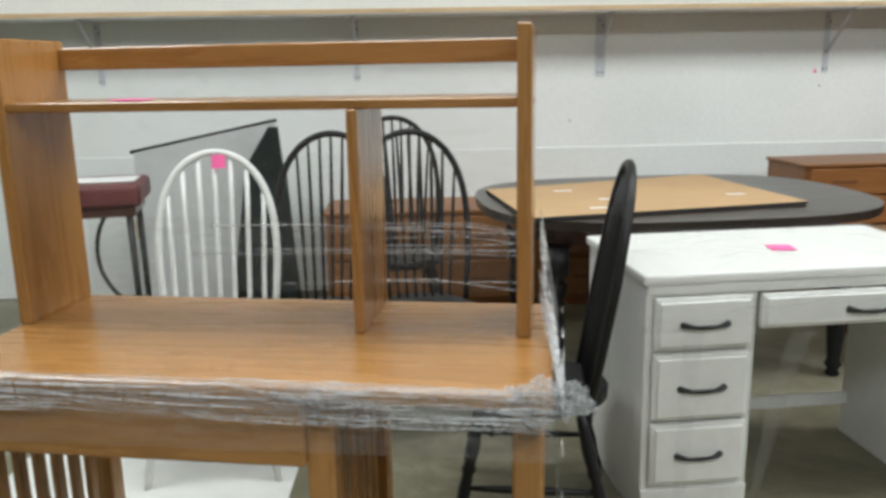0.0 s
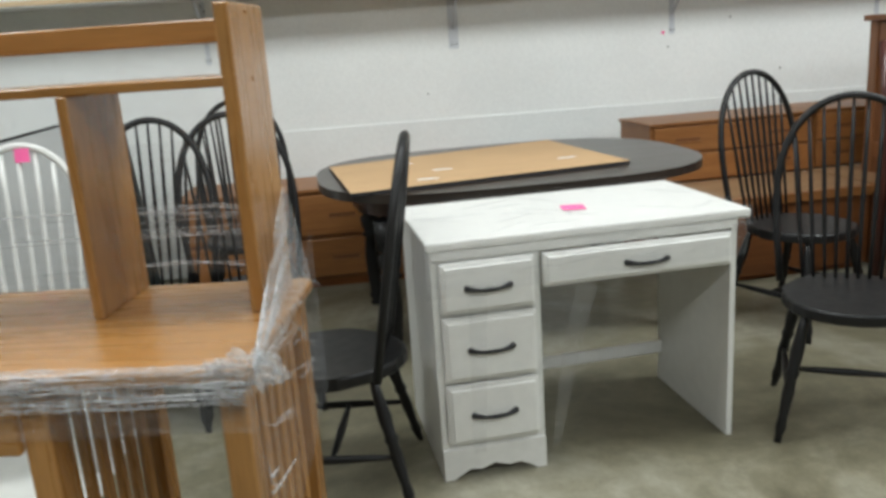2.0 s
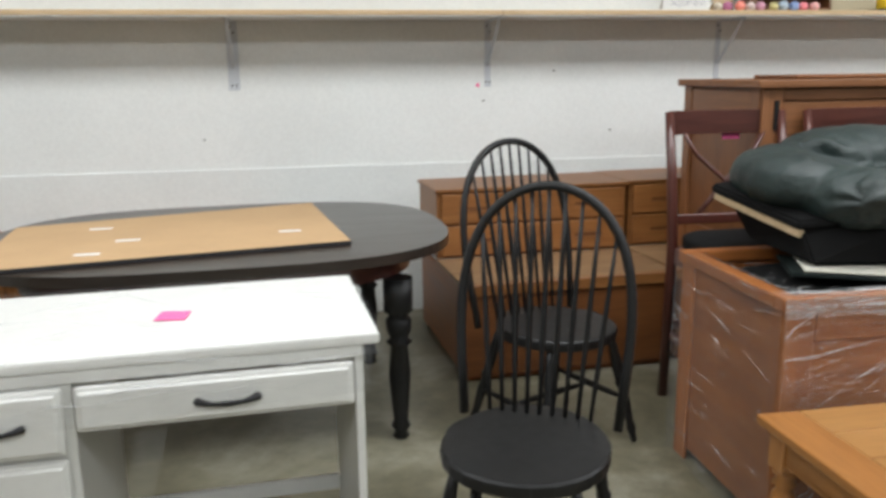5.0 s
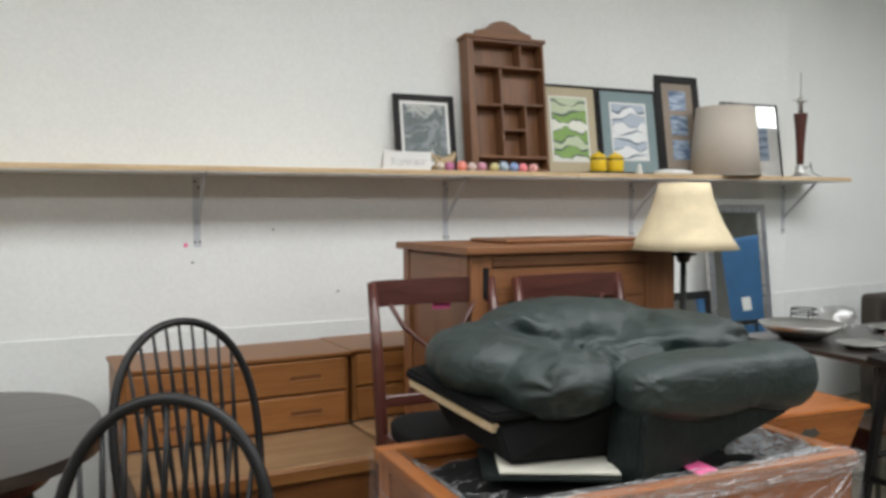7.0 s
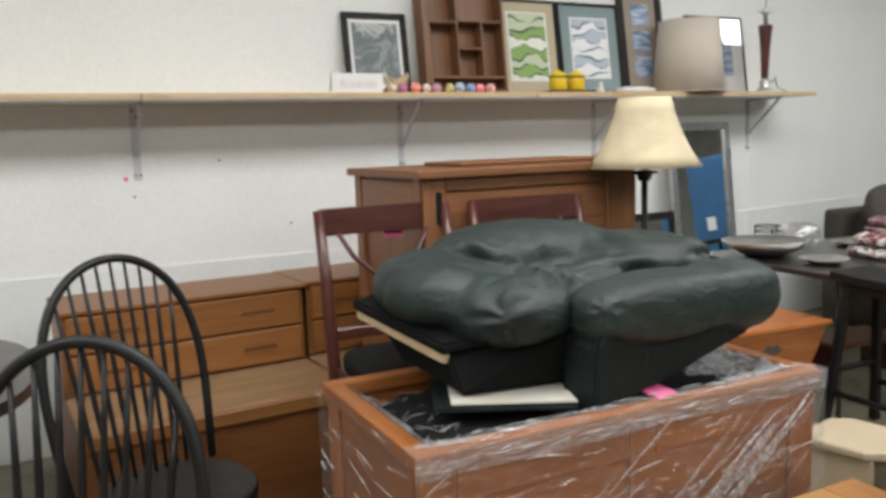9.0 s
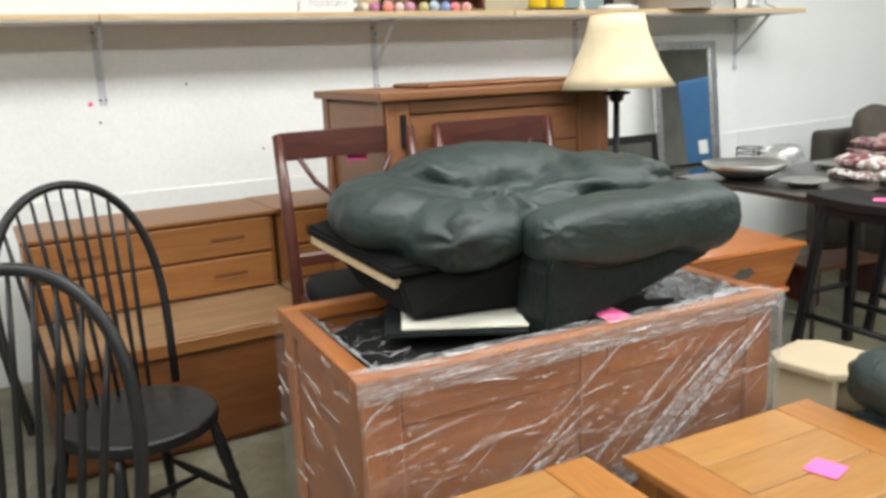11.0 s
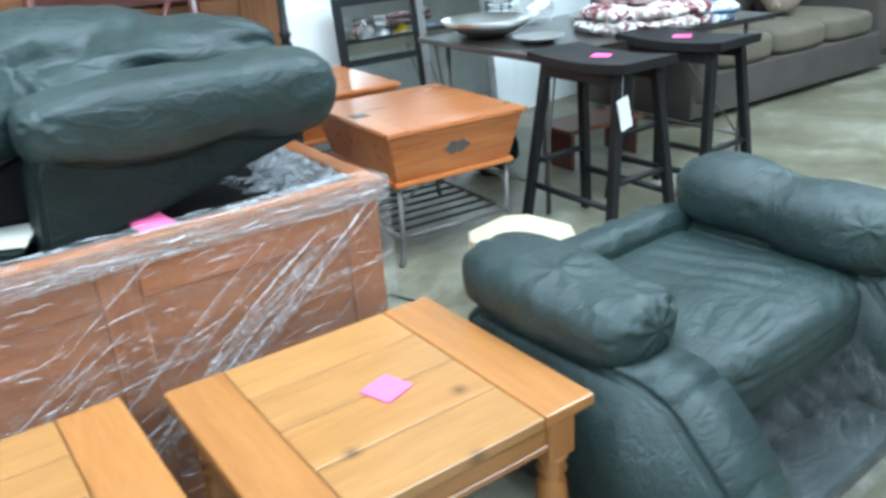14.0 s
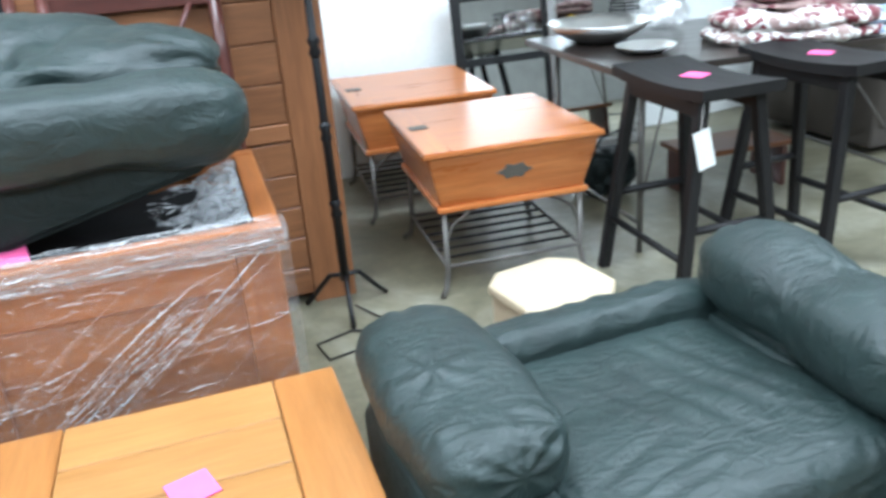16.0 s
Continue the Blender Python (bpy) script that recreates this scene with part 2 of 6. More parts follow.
# Thin film with a darker grey tint, for the recliner footrest.
M["film_grey"] = film_mat("grey_tinted_film", 0.07, (0.45, 0.45, 0.44), (4, 4, 4))
M["film_dark"] = film_mat("loose_film_lining", 0.5, stretch=(5, 5, 5))
M["pink"] = plain("neon_pink_paper", (0.95, 0.14, 0.38), 0.7, grain=90, amount=0.03, bump=0.05)
M["paper"] = plain("white_paper", (0.82, 0.82, 0.80), 0.75, grain=90, amount=0.03, bump=0.05)
M["ink"] = plain("dark_ink", (0.09, 0.10, 0.20), 0.6, bump=0)
M["shade"] = plain("parchment_shade", (0.63, 0.53, 0.35), 0.8, grain=16, amount=0.09, bump=0.2, blotch=14)
M["drum"] = plain("taupe_linen_shade", (0.60, 0.54, 0.46), 0.85, grain=160, amount=0.04, bump=0.2)
M["sofa"] = plain("brown_corduroy", (0.064, 0.053, 0.043), 0.9, grain=110, amount=0.18, bump=0.4)
M["sofa_seat"] = plain("taupe_seat_cloth", (0.125, 0.105, 0.072), 0.9, grain=110, amount=0.15, bump=0.4)
M["pillow"] = patched("beige_pillow_print", [(0.45, 0.36, 0.26), (0.2, 0.15, 0.11), (0.5, 0.42, 0.32)], 14)
M["step"] = plain("cream_plastic", (0.58, 0.48, 0.33), 0.45, grain=20, amount=0.05)
M["yellow"] = plain("yellow_enamel", (0.86, 0.58, 0.03), 0.25, grain=10, amount=0.05, bump=0.02)
M["blue"] = plain("blue_locker_paint", (0.03, 0.12, 0.27), 0.45, grain=20, amount=0.1)
M["red"] = plain("dark_red_leatherette", (0.12, 0.03, 0.03), 0.45, amount=0.2)
M["glass"] = glass_mat("clear_glass")
M["glow"], _nt, _p = nodes("fluorescent_diffuser")
_p.inputs["Emission Color"].default_value = (0.96, 1.0, 0.97, 1)
_p.inputs["Emission Strength"].default_value = 2.0


# ---- mesh helpers ----
def bx(bm, x0, x1, y0, y1, z0, z1, bev=0.003, seg=1):
    bm = bm or bmesh.new()
    made = bmesh.ops.create_cube(bm, size=1.0)["verts"]
    for v in made:
        v.co = Vector(((x0 + x1) / 2 + v.co.x * (x1 - x0), (y0 + y1) / 2 + v.co.y * (y1 - y0), (z0 + z1) / 2 + v.co.z * (z1 - z0)))
    if bev:
        edges = list({e for v in made for e in v.link_edges})
        bmesh.ops.bevel(bm, geom=edges, offset=min(bev, 0.45 * min(x1 - x0, y1 - y0, z1 - z0)), segments=seg, affect="EDGES", profile=0.6)
    return bm


def lathe(bm, profile, at=(0, 0, 0), seg=18, axis=None):
    """A turned solid: profile of (radius, height) pairs, about z or along axis."""
    bm = bm or bmesh.new()
    q = Vector((0, 0, 1)).rotation_difference(Vector(axis)).to_matrix() if axis else Matrix.Identity(3)
    rings = []
    for r, z in profile:
        rings.append([bm.verts.new(Vector(at) + q @ Vector((r * math.cos(2 * math.pi * k / seg), r * math.sin(2 * math.pi * k / seg), z))) for k in range(seg)])
    for a, b in zip(rings, rings[1:]):
        for k in range(seg):
            f = bm.faces.new((a[k], a[(k + 1) % seg], b[(k + 1) % seg], b[k]))
            f.smooth = True
    if profile[0][0] > 1e-4:
        bm.faces.new(list(reversed(rings[0])))
    if profile[-1][0] > 1e-4:
        bm.faces.new(rings[-1])
    return bm


def tube(bm, pts, rad, seg=8, closed=False, flat=1.0):
    """A round bar along points; rad is a number or one number a point."""
    bm = bm or bmesh.new()
    pts = [Vector(p) for p in pts]
    n = len(pts)
    rings, up = [], Vector((0.013, 0.021, 1))
    for i, p in enumerate(pts):
        a = pts[(i - 1) % n] if closed or i > 0 else p
        b = pts[(i + 1) % n] if closed or i < n - 1 else p
        d = (b - a).normalized()
        s = d.cross(up)
        if s.length < 1e-3:
            s = d.cross(Vector((1, 0, 0)))
        s.normalize()
        u = s.cross(d).normalized()
        up = u
        r = rad[i] if isinstance(rad, (list, tuple)) else rad
        rings.append([bm.verts.new(p + s * (r * math.cos(2 * math.pi * k / seg)) + u * (r * flat * math.sin(2 * math.pi * k / seg))) for k in range(seg)])
    pairs = list(zip(rings, rings[1:])) + ([(rings[-1], rings[0])] if closed else [])
    for a, b in pairs:
        for k in range(seg):
            f = bm.faces.new((a[k], a[(k + 1) % seg], b[(k + 1) % seg], b[k]))
            f.smooth = True
    if not closed:
        bm.faces.new(list(reversed(rings[0])))
        bm.faces.new(rings[-1])
    return bm


def slab(bm, outline, z0, z1, bev=0.004, seg=2):
    """A flat plate from a plan outline (counter-clockwise)."""
    bm = bm or bmesh.new()
    lo = [bm.verts.new((x, y, z0)) for x, y in outline]
    hi = [bm.verts.new((x, y, z1)) for x, y in outline]
    n = len(lo)
    top = bm.faces.new(hi)
    bot = bm.faces.new(list(reversed(lo)))
    for k in range(n):
        bm.faces.new((lo[k], lo[(k + 1) % n], hi[(k + 1) % n], hi[k]))
    if bev:
        bmesh.ops.bevel(bm, geom=list(top.edges) + list(bot.edges), offset=bev, segments=seg, affect="EDGES", profile=0.6)
    return bm


def puff(bm, c, size, power=3.0, cuts=22, lump=0.02, freq=5.0, seed=0.0, turn=None, crease=0.0):
    """A stuffed cushion: a rounded block with soft lumps and creases."""
    bm = bm or bmesh.new()
    sub = bmesh.new()
    bmesh.ops.create_cube(sub, size=2.0)
    bmesh.ops.subdivide_edges(sub, edges=list(sub.edges), cuts=cuts, use_grid_fill=True)
    turn = turn or Matrix.Identity(3)
    for v in sub.verts:
        p = v.co
        k = (abs(p.x) ** power + abs(p.y) ** power + abs(p.z) ** power) ** (1 / power)
        d = p / k
        q = Vector((d.x * size[0] / 2, d.y * size[1] / 2, d.z * size[2] / 2))
        w = Vector((q.x * freq + seed, q.y * freq, q.z * freq))
        amp = lump * (noise.noise(w) + 0.5 * noise.noise(w * 2.3)) 
        if crease:
            amp -= crease * max(0.0, 0.35 - abs(noise.noise(w * 1.7 + Vector((9, 3, 1))))) * 2.2
        v.co = Vector(c) + turn @ (q + d.normalized() * amp)
    vm = {v: bm.verts.new(v.co) for v in sub.verts}
    for f in sub.faces:
        g = bm.faces.new([vm[v] for v in f.verts])
        g.smooth = True
    sub.free()
    return bm


def stuffed(lobes, blend=0.04, gathers=(), folds=(), cuts=46, rough=0.003, seed=0.0):
    """A soft leather form: padded lobes (centre, radii, power) run together, with gathered creases and long folds."""
    c = np.array([l[0] for l in lobes], float)
    r = np.array([l[1] for l in lobes], float)
    lo, hi = (c - r).min(0), (c + r).max(0)
    mid, ext = (lo + hi) / 2, (hi - lo) / 2
    sub = bmesh.new()
    bmesh.ops.create_cube(sub, size=2.0)
    bmesh.ops.subdivide_edges(sub, edges=list(sub.edges), cuts=cuts, use_grid_fill=True)
    d = np.array([v.co[:] for v in sub.verts])
    d = d / ((np.abs(d) ** 3).sum(1) ** (1 / 3))[:, None] * ext * 1.25

    def field(p):
        out = None
        for k, l in enumerate(lobes):
            w = l[2] if len(l) > 2 else 2.6
            q = np.abs((p - c[k]) / r[k]) + 1e-9
            s = ((q ** w).sum(1) ** (1 / w) - 1) * r[k].min()
            if out is None:
                out = s
            else:
                h = np.clip(0.5 + 0.5 * (out - s) / blend, 0, 1)
                out = out * (1 - h) + s * h - blend * h * (1 - h)
        return out

    a, b = np.zeros(len(d)), np.ones(len(d)) * 1.3
    for k in range(26):
        m = (a + b) / 2
        inside = field(mid + d * m[:, None]) < 0
        a, b = np.where(inside, m, a), np.where(inside, b, m)
    p = mid + d * a[:, None]
    e = 1e-3
    g = np.stack([field(p + np.array(u) * e) - field(p - np.array(u) * e) for u in ((1, 0, 0), (0, 1, 0), (0, 0, 1))], 1)
    g /= np.linalg.norm(g, axis=1)[:, None] + 1e-9
    off = np.array([rough * (noise.noise(Vector(q) * 9 + Vector((seed, 0, 0))) + 0.6 * noise.noise(Vector(q) * 23)) for q in p])
    for at, nrm, size, count, amp in gathers:
        n = Vector(nrm).normalized()
        ux = n.orthogonal().normalized()
        uy = n.cross(ux)
        q = p - np.array(at)
        x, y = q @ np.array(ux), q @ np.array(uy)
        rad = np.sqrt((q * q).sum(1))
        wob = np.array([noise.noise(Vector(v) * 12 + Vector((seed, 5, 1))) for v in p])
        wave = np.cos(count * np.arctan2(y, x) + 2.4 * wob + rad * 9)
        off -= amp * np.exp(-(rad / size) ** 2) * (0.55 + 0.45 * wave) * np.clip(rad / size * 2.5, 0.35, 1)
    for s0, s1, width, depth in folds:
        s0, s1 = np.array(s0), np.array(s1)
        u = s1 - s0
        k = np.clip(((p - s0) @ u) / (u @ u), 0, 1)
        near = np.linalg.norm(p - s0 - k[:, None] * u, axis=1)
        taper = np.sin(np.clip(k, 0.04, 0.96) * math.pi) ** 0.5
        off -= depth * taper * (np.exp(-(near / width) ** 2) - 0.45 * np.exp(-((near - 2.0 * width) / width) ** 2))
    p = p + g * off[:, None]
    for v, q in zip(sub.verts, p):
        v.co = q
    for f in sub.faces:
        f.smooth = True
    return sub


def part(name, bm, material, parent=None, label=""):
    me = bpy.data.meshes.new(name)
    bmesh.ops.recalc_face_normals(bm, faces=list(bm.faces))
    bm.to_mesh(me)
    bm.free()
    me.materials.append(M[material] if isinstance(material, str) else material)
    ob = new(name, me)
    if parent is not None:
        ob.parent = parent
    if label:
        ob["label"] = label
    return ob


def thing(name, label, category, m=None, group="", kind=""):
    ob = new(name)
    ob.empty_display_size = 0.1
    if m is not None:
        ob.matrix_basis = m
    return tagged(ob, label, category, group, kind)


def structure(name, bm, material, label="", category=""):
    return tagged(part(name, bm, material), label, category or name.split("_")[0], kind="structure")


def sticky(at, rz=0.0, size=0.076, tilt=0.0, on="a wooden surface", where=None):
    """A square pink note with a lifted corner."""
    h = size / 2
    bm = slab(None, [(-h, -h), (h, -h), (h, h * 0.97), (-h * 0.98, h)], 0.0006, 0.0022, 0, 1)
    ob = part("sticky_note", bm, "pink")
    ob.matrix_basis = where if where is not None else pose(*at, tilt, 0, rz)
    return tagged(ob, "neon pink square paper note lying on " + on, "sticky note", "pink price notes")


def arc(cx, cz, rx, rz, a0, a1, n):
    return [(cx + rx * math.cos(radians(a0 + (a1 - a0) * i / n)), cz + rz * math.sin(radians(a0 + (a1 - a0) * i / n))) for i in range(n + 1)]


# ---- structure ----
WALL_Y, CORNER_X = 4.94, 6.66
structure("floor", bx(None, -6, 13, -5, 7, -0.1, 0, 0), "floor", "smooth stained grey-beige concrete floor", "floor")
structure("wall_north", bx(None, -6, CORNER_X, WALL_Y, WALL_Y + 0.2, 0, CEIL, 0), "wall", "plain white painted wall", "wall")
structure("wall_ledge", bx(None, -6, CORNER_X, WALL_Y - 0.010, WALL_Y - 0.001, 0, 0.86, 0.004), "wall_low", "slightly proud white painted lower wall", "wall")
east = tagged(part("wall_east", bx(None, 0, 6.5, 0, 0.2, 0, CEIL, 0), "wall"), "plain white painted wall behind the sofa", "wall", kind="structure")
east.matrix_basis = pose(CORNER_X, WALL_Y, 0, 0, 0, 9)
ledge = tagged(part("wall_ledge", bx(None, 0.0, 6.5, -0.010, -0.001, 0, 0.86, 0.004), "wall_low"), "slightly proud white painted lower wall", "wall", kind="structure")
ledge.matrix_basis = pose(CORNER_X, WALL_Y, 0, 0, 0, 9)
structure("wall_west", bx(None, -6.2, -6, -5, 7, 0, CEIL, 0), "hall", "plain dim grey wall", "wall")
structure("wall_south", bx(None, -6, 13, -5.2, -5, 0, CEIL, 0), "hall", "plain dim grey wall", "wall")
structure("wall_end", bx(None, 13, 13.2, -5, 7, 0, CEIL, 0), "hall", "plain dim grey wall", "wall")
structure("ceiling", bx(None, -6, 13, -5, 7, CEIL, CEIL + 0.1, 0), "ceiling", "plain pale ceiling", "ceiling")
for lx, ly in LIGHT_SPOTS:
    f = thing("ceiling_light", "long white fluorescent ceiling light, switched on", "ceiling light", pose(lx, ly, CEIL), "ceiling lights")
    part("housing", bx(None, -1.25, 1.25, -0.64, 0.64, -0.05, 0, 0.01), "white", f)
    part("diffuser", bx(None, -1.2, 1.2, -0.6, 0.6, -0.075, -0.052, 0.01), "glow", f)

# ---- wall shelf with brackets ----
SHELF_Z, SHELF_Y = 1.668, 4.58
shelf = thing("wall_shelf", "long raw wooden wall shelf on steel brackets", "shelf")
for x0, x1 in ((-5.9, -2.42), (-2.417, 0.03), (0.033, 2.56), (2.563, 4.62), (4.623, 6.88)):
    part("board", bx(None, x0, x1, SHELF_Y, WALL_Y - 0.002, SHELF_Z - 0.026, SHELF_Z, 0.003), "shelf", shelf)
    part("underside", bx(None, x0 + 0.002, x1 - 0.002, SHELF_Y + 0.004, WALL_Y - 0.002, SHELF_Z - 0.0295, SHELF_Z - 0.0262, 0), "wall_low", shelf, "white-painted underside")


def bracket(x, wide):
    b = thing("shelf_bracket", "white painted steel shelf bracket screwed to the wall", "bracket", pose(x, WALL_Y, 0), "shelf brackets")
    z1 = SHELF_Z - 0.030
    bm = bx(None, -wide / 2, wide / 2, -0.006, -0.001, z1 - 0.36, z1, 0.001)
    part("wall_plate", bm, "bracket", b)
    part("arm", bx(None, -0.012, 0.012, -0.3, -0.006, z1 - 0.01, z1, 0.002), "bracket", b)
    part("brace", tube(None, [(0, -0.008, z1 - 0.24), (0, -0.04, z1 - 0.215), (0, -0.25, z1 - 0.03), (0, -0.275, z1 - 0.01)], 0.009, 6), "bracket", b)
    for dz, dx in ((0.03, -0.008), (0.06, 0.01), (0.335, -0.012), (0.335, 0.012)):
        part("screw", lathe(None, [(0.0055, 0), (0.0055, 0.003), (0.003, 0.005)], (dx, -0.006, z1 - dz), 8, (0, -1, 0)), "black_metal", b, "dark screw head")


for x, w in ((-3.2, 0.03), (-1.77, 0.035), (-0.28, 0.028), (1.178, 0.06), (2.564, 0.035), (3.95, 0.03), (5.28, 0.03), (6.63, 0.03)):
    bracket(x, w)
tagged(part("paint_dot", lathe(None, [(0.011, 0), (0.009, 0.002)], (2.508, WALL_Y - 0.001, 1.287), 10, (0, -1, 0)), "pink"), "small round pink sticker on the white wall", "sticker")
for x, z in ((2.95, 1.36), (2.54, 1.20), (1.0, 1.02), (3.3, 1.02)):
    tagged(part("wall_screw", lathe(None, [(0.006, 0), (0.005, 0.004), (0.002, 0.006)], (x, WALL_Y - 0.001, z), 8, (0, -1, 0)), "iron"), "small old screw in the white wall", "screw", "old wall screws")


# ---- bow-back chairs ----
def windsor(name, label, m, mat="black", spindles=9, hw=0.262, top=1.10, flat_spindles=False, group="black bow-back chairs", sz=0.45):
    c = thing(name, label, "chair", m, group)
    outline = []
    for k in range(28):
        a = 2 * math.pi * k / 28
        r = 0.225 * (1 - 0.06 * math.cos(2 * a))
        outline.append((r * math.cos(a) * (1.0 + 0.06 * -math.sin(a)), r * 0.98 * math.sin(a)))
    bm = slab(None, outline, sz - 0.04, sz, 0.013, 3)
    for v in bm.verts:
        if v.co.z > sz - 0.004:
            v.co.z -= 0.014 * max(0, 1 - (v.co.x ** 2 + (v.co.y + 0.02) ** 2) / 0.03)
    part("seat", bm, mat, c)
    rake = 0.17

    def back(x, z):
        return (x, 0.165 + rake * (z - sz), z)
    pts = []
    for k in range(37):
        a = math.pi * k / 36
        x = hw * math.cos(a)
        h = top - sz
        low = abs(math.cos(a))
        z = sz + h * math.sin(a) ** 0.62 if 0 < k < 36 else sz - 0.02
        x *= 1.0 - 0.22 * max(0, 1 - math.sin(a) ** 0.62) ** 1.2
        pts.append(back(x, z))
    part("hoop", tube(None, pts, 0.0135, 8), mat, c)
    for i in range(spindles):
        u = (i + 0.5) / spindles * 2 - 1
        xb, xt = u * 0.155, u * 0.205
        zt = sz + (top - sz) * max(0.05, (1 - (xt / hw) ** 2)) ** 0.36 - 0.006
        if flat_spindles:
            xb, xt = u * 0.18, u * 0.2
        prof = [0.006, 0.0075, 0.0085, 0.007, 0.005]
        line = [back(xb + (xt - xb) * s, sz - 0.005 + (zt - sz) * s) for s in (0, 0.25, 0.45, 0.75, 1)]
        part("spindle", tube(None, line, 0.009 if flat_spindles else prof, 6, flat=0.6 if flat_spindles else 1), mat, c)
    feet = []
    for sx in (-1, 1):
        for sy in (-1, 1):
            a = Vector((0.145 * sx, 0.14 * sy, sz - 0.03))
            b = Vector((0.215 * sx, 0.215 * sy + (0.02 if sy > 0 else 0), 0))
            feet.append((a, b))
            ks = (0, 0.12, 0.3, 0.42, 0.46, 0.5, 0.62, 0.8, 0.88, 0.93, 1)
            rs = [0.012, 0.016, 0.021, 0.017, 0.022, 0.016, 0.019, 0.014, 0.018, 0.013, 0.011]
            part("leg", tube(None, [a.lerp(b, s) for s in ks], rs, 8), mat, c)
    mids = []
    for i in (0, 2):
        p, q = feet[i][0].lerp(feet[i][1], 0.6), feet[i + 1][0].lerp(feet[i + 1][1], 0.6)
        part("side_stretcher", tube(None, [p.lerp(q, s) for s in (0, 0.25, 0.5, 0.75, 1)], [0.007, 0.011, 0.014, 0.011, 0.007], 8), mat, c)
        mids.append(p.lerp(q, 0.5))
    part("cross_stretcher", tube(None, [mids[0].lerp(mids[1], s) for s in (0, 0.25, 0.5, 0.75, 1)], [0.007, 0.011, 0.014, 0.011, 0.007], 8), mat, c)
    return c


BLK = "black wooden bow-back chair with thin spindles"
windsor("windsor_chair", BLK + " beside the white desk", pose(0.345, 2.30, 0, 0, 0, -99), top=1.07, sz=0.42)
proto = windsor("windsor_chair", BLK + " behind the oak desk", pose(0.04, 2.98, 0, 0, 0, 8))
for label, m in ((" behind the oak desk", pose(-0.33, 2.96, 0, 0, 0, -6)),
                 (" near the wall", pose(-0.05, 3.95, 0, 0, 0, 5))):
    tagged(copy_thing(proto, m), BLK + label)
windsor("windsor_chair", BLK + " by the dark table", pose(2.40, 3.165, 0, 0, 0, 24), hw=0.295, top=1.10)
windsor("windsor_chair", BLK + " set sideways to the table", pose(2.03, 2.245, 0, 0, 0, -28), hw=0.27, top=1.06)
windsor("windsor_chair", "white-painted wooden bow-back chair with seven slats", pose(-0.69, 2.72, 0, 0, 0, 3), "white", 7, 0.245, 1.06, True, "white chairs")

# ---- oak desk with hutch, wrapped in film ----
desk = thing("hutch_desk", "honey oak hutch desk with slatted ends, wrapped in clear film", "desk", pose(0.335, 1.872, 0, 0, 0, -10.7))
W, D, TZ = 1.215, 0.565, 0.785
part("desktop", bx(None, -W, 0.0, -D, 0, TZ - 0.032, TZ, 0.014, 4), "oak_x", desk)
part("apron", bx(None, -W + 0.04, -0.455, -D + 0.012, -D + 0.034, TZ - 0.165, TZ - 0.029, 0.004), "oak_x", desk)
part("back_apron", bx(None, -W + 0.04, -0.05, -0.06, -0.04, TZ - 0.115, TZ - 0.029, 0.003), "oak_x", desk)
for px in (-W + 0.045, -0.43, -0.045):
    e = part("end_frame", bx(None, px - 0.02, px + 0.02, -D + 0.03, -0.03, TZ - 0.1, TZ - 0.03, 0.003), "oak_y", desk)
    part("bottom_rail", bx(None, px - 0.014, px + 0.014, -D + 0.08, -0.08, 0.1, 0.16, 0.003), "oak_y", e)
    for y0, y1 in ((-D + 0.03, -D + 0.085), (-0.085, -0.03)):
        part("post", bx(None, px - 0.027, px + 0.027, y0, y1, 0, TZ - 0.029, 0.004), "oak_z", e)
    for k in range(6):
        y = -D + 0.12 + k * (D - 0.25) / 5
        part("slat", bx(None, px - 0.008, px + 0.008, y - 0.016, y + 0.016, 0.155, TZ - 0.099, 0.002), "oak_z", e)
for name, x0, x1, z1 in (("hutch_side", -W, -W + 0.03, 1.42), ("hutch_divider", -0.427, -0.404, 1.262), ("hutch_side", -0.078, -0.048, 1.425)):
    part(name, bx(None, x0, x1, -0.258, -0.012, TZ, z1, 0.003), "oak_z", desk)
part("hutch_shelf", bx(None, -W + 0.03, -0.078, -0.25, -0.012, 1.262, 1.283, 0.003), "oak_x", desk)
part("hutch_rail", bx(None, -W + 0.03, -0.078, -0.035, -0.013, 1.352, 1.404, 0.003), "oak_x", desk)
for z in (1.272, 1.41, 0.9):
    part("peg", lathe(None, [(0.006, 0), (0.006, 0.002), (0.003, 0.003)], (-0.048, -0.14, z), 8, (1, 0, 0)), "oak_z", desk)


def ribbon(pts_a, pts_b, wav=0.004, seed=0.0):
    """A wrinkled strip of film between two lines of points."""
    bm = bmesh.new()
    n, k = 40, 8

    def along(pts, s):
        s *= len(pts) - 1
        i = min(int(s), len(pts) - 2)
        return Vector(pts[i]).lerp(Vector(pts[i + 1]), s - i)
    rows = []
    for i in range(n + 1):
        a, b = along(pts_a, i / n), along(pts_b, i / n)
        nrm = (b - a).cross(Vector((1, 0.3, 0.1))).normalized()
        rows.append([bm.verts.new(a.lerp(b, j / k) + nrm * wav * (noise.noise(Vector((i * 0.35 + seed, j * 1.9, seed))) + 0.6 * noise.noise(Vector((i * 0.9, j * 2.5 + seed, 3))))) for j in range(k + 1)])
    for i in range(n):
        for j in range(k):
            f = bm.faces.new((rows[i][j], rows[i + 1][j], rows[i + 1][j + 1], rows[i][j + 1]))
            f.smooth = True
    return bm


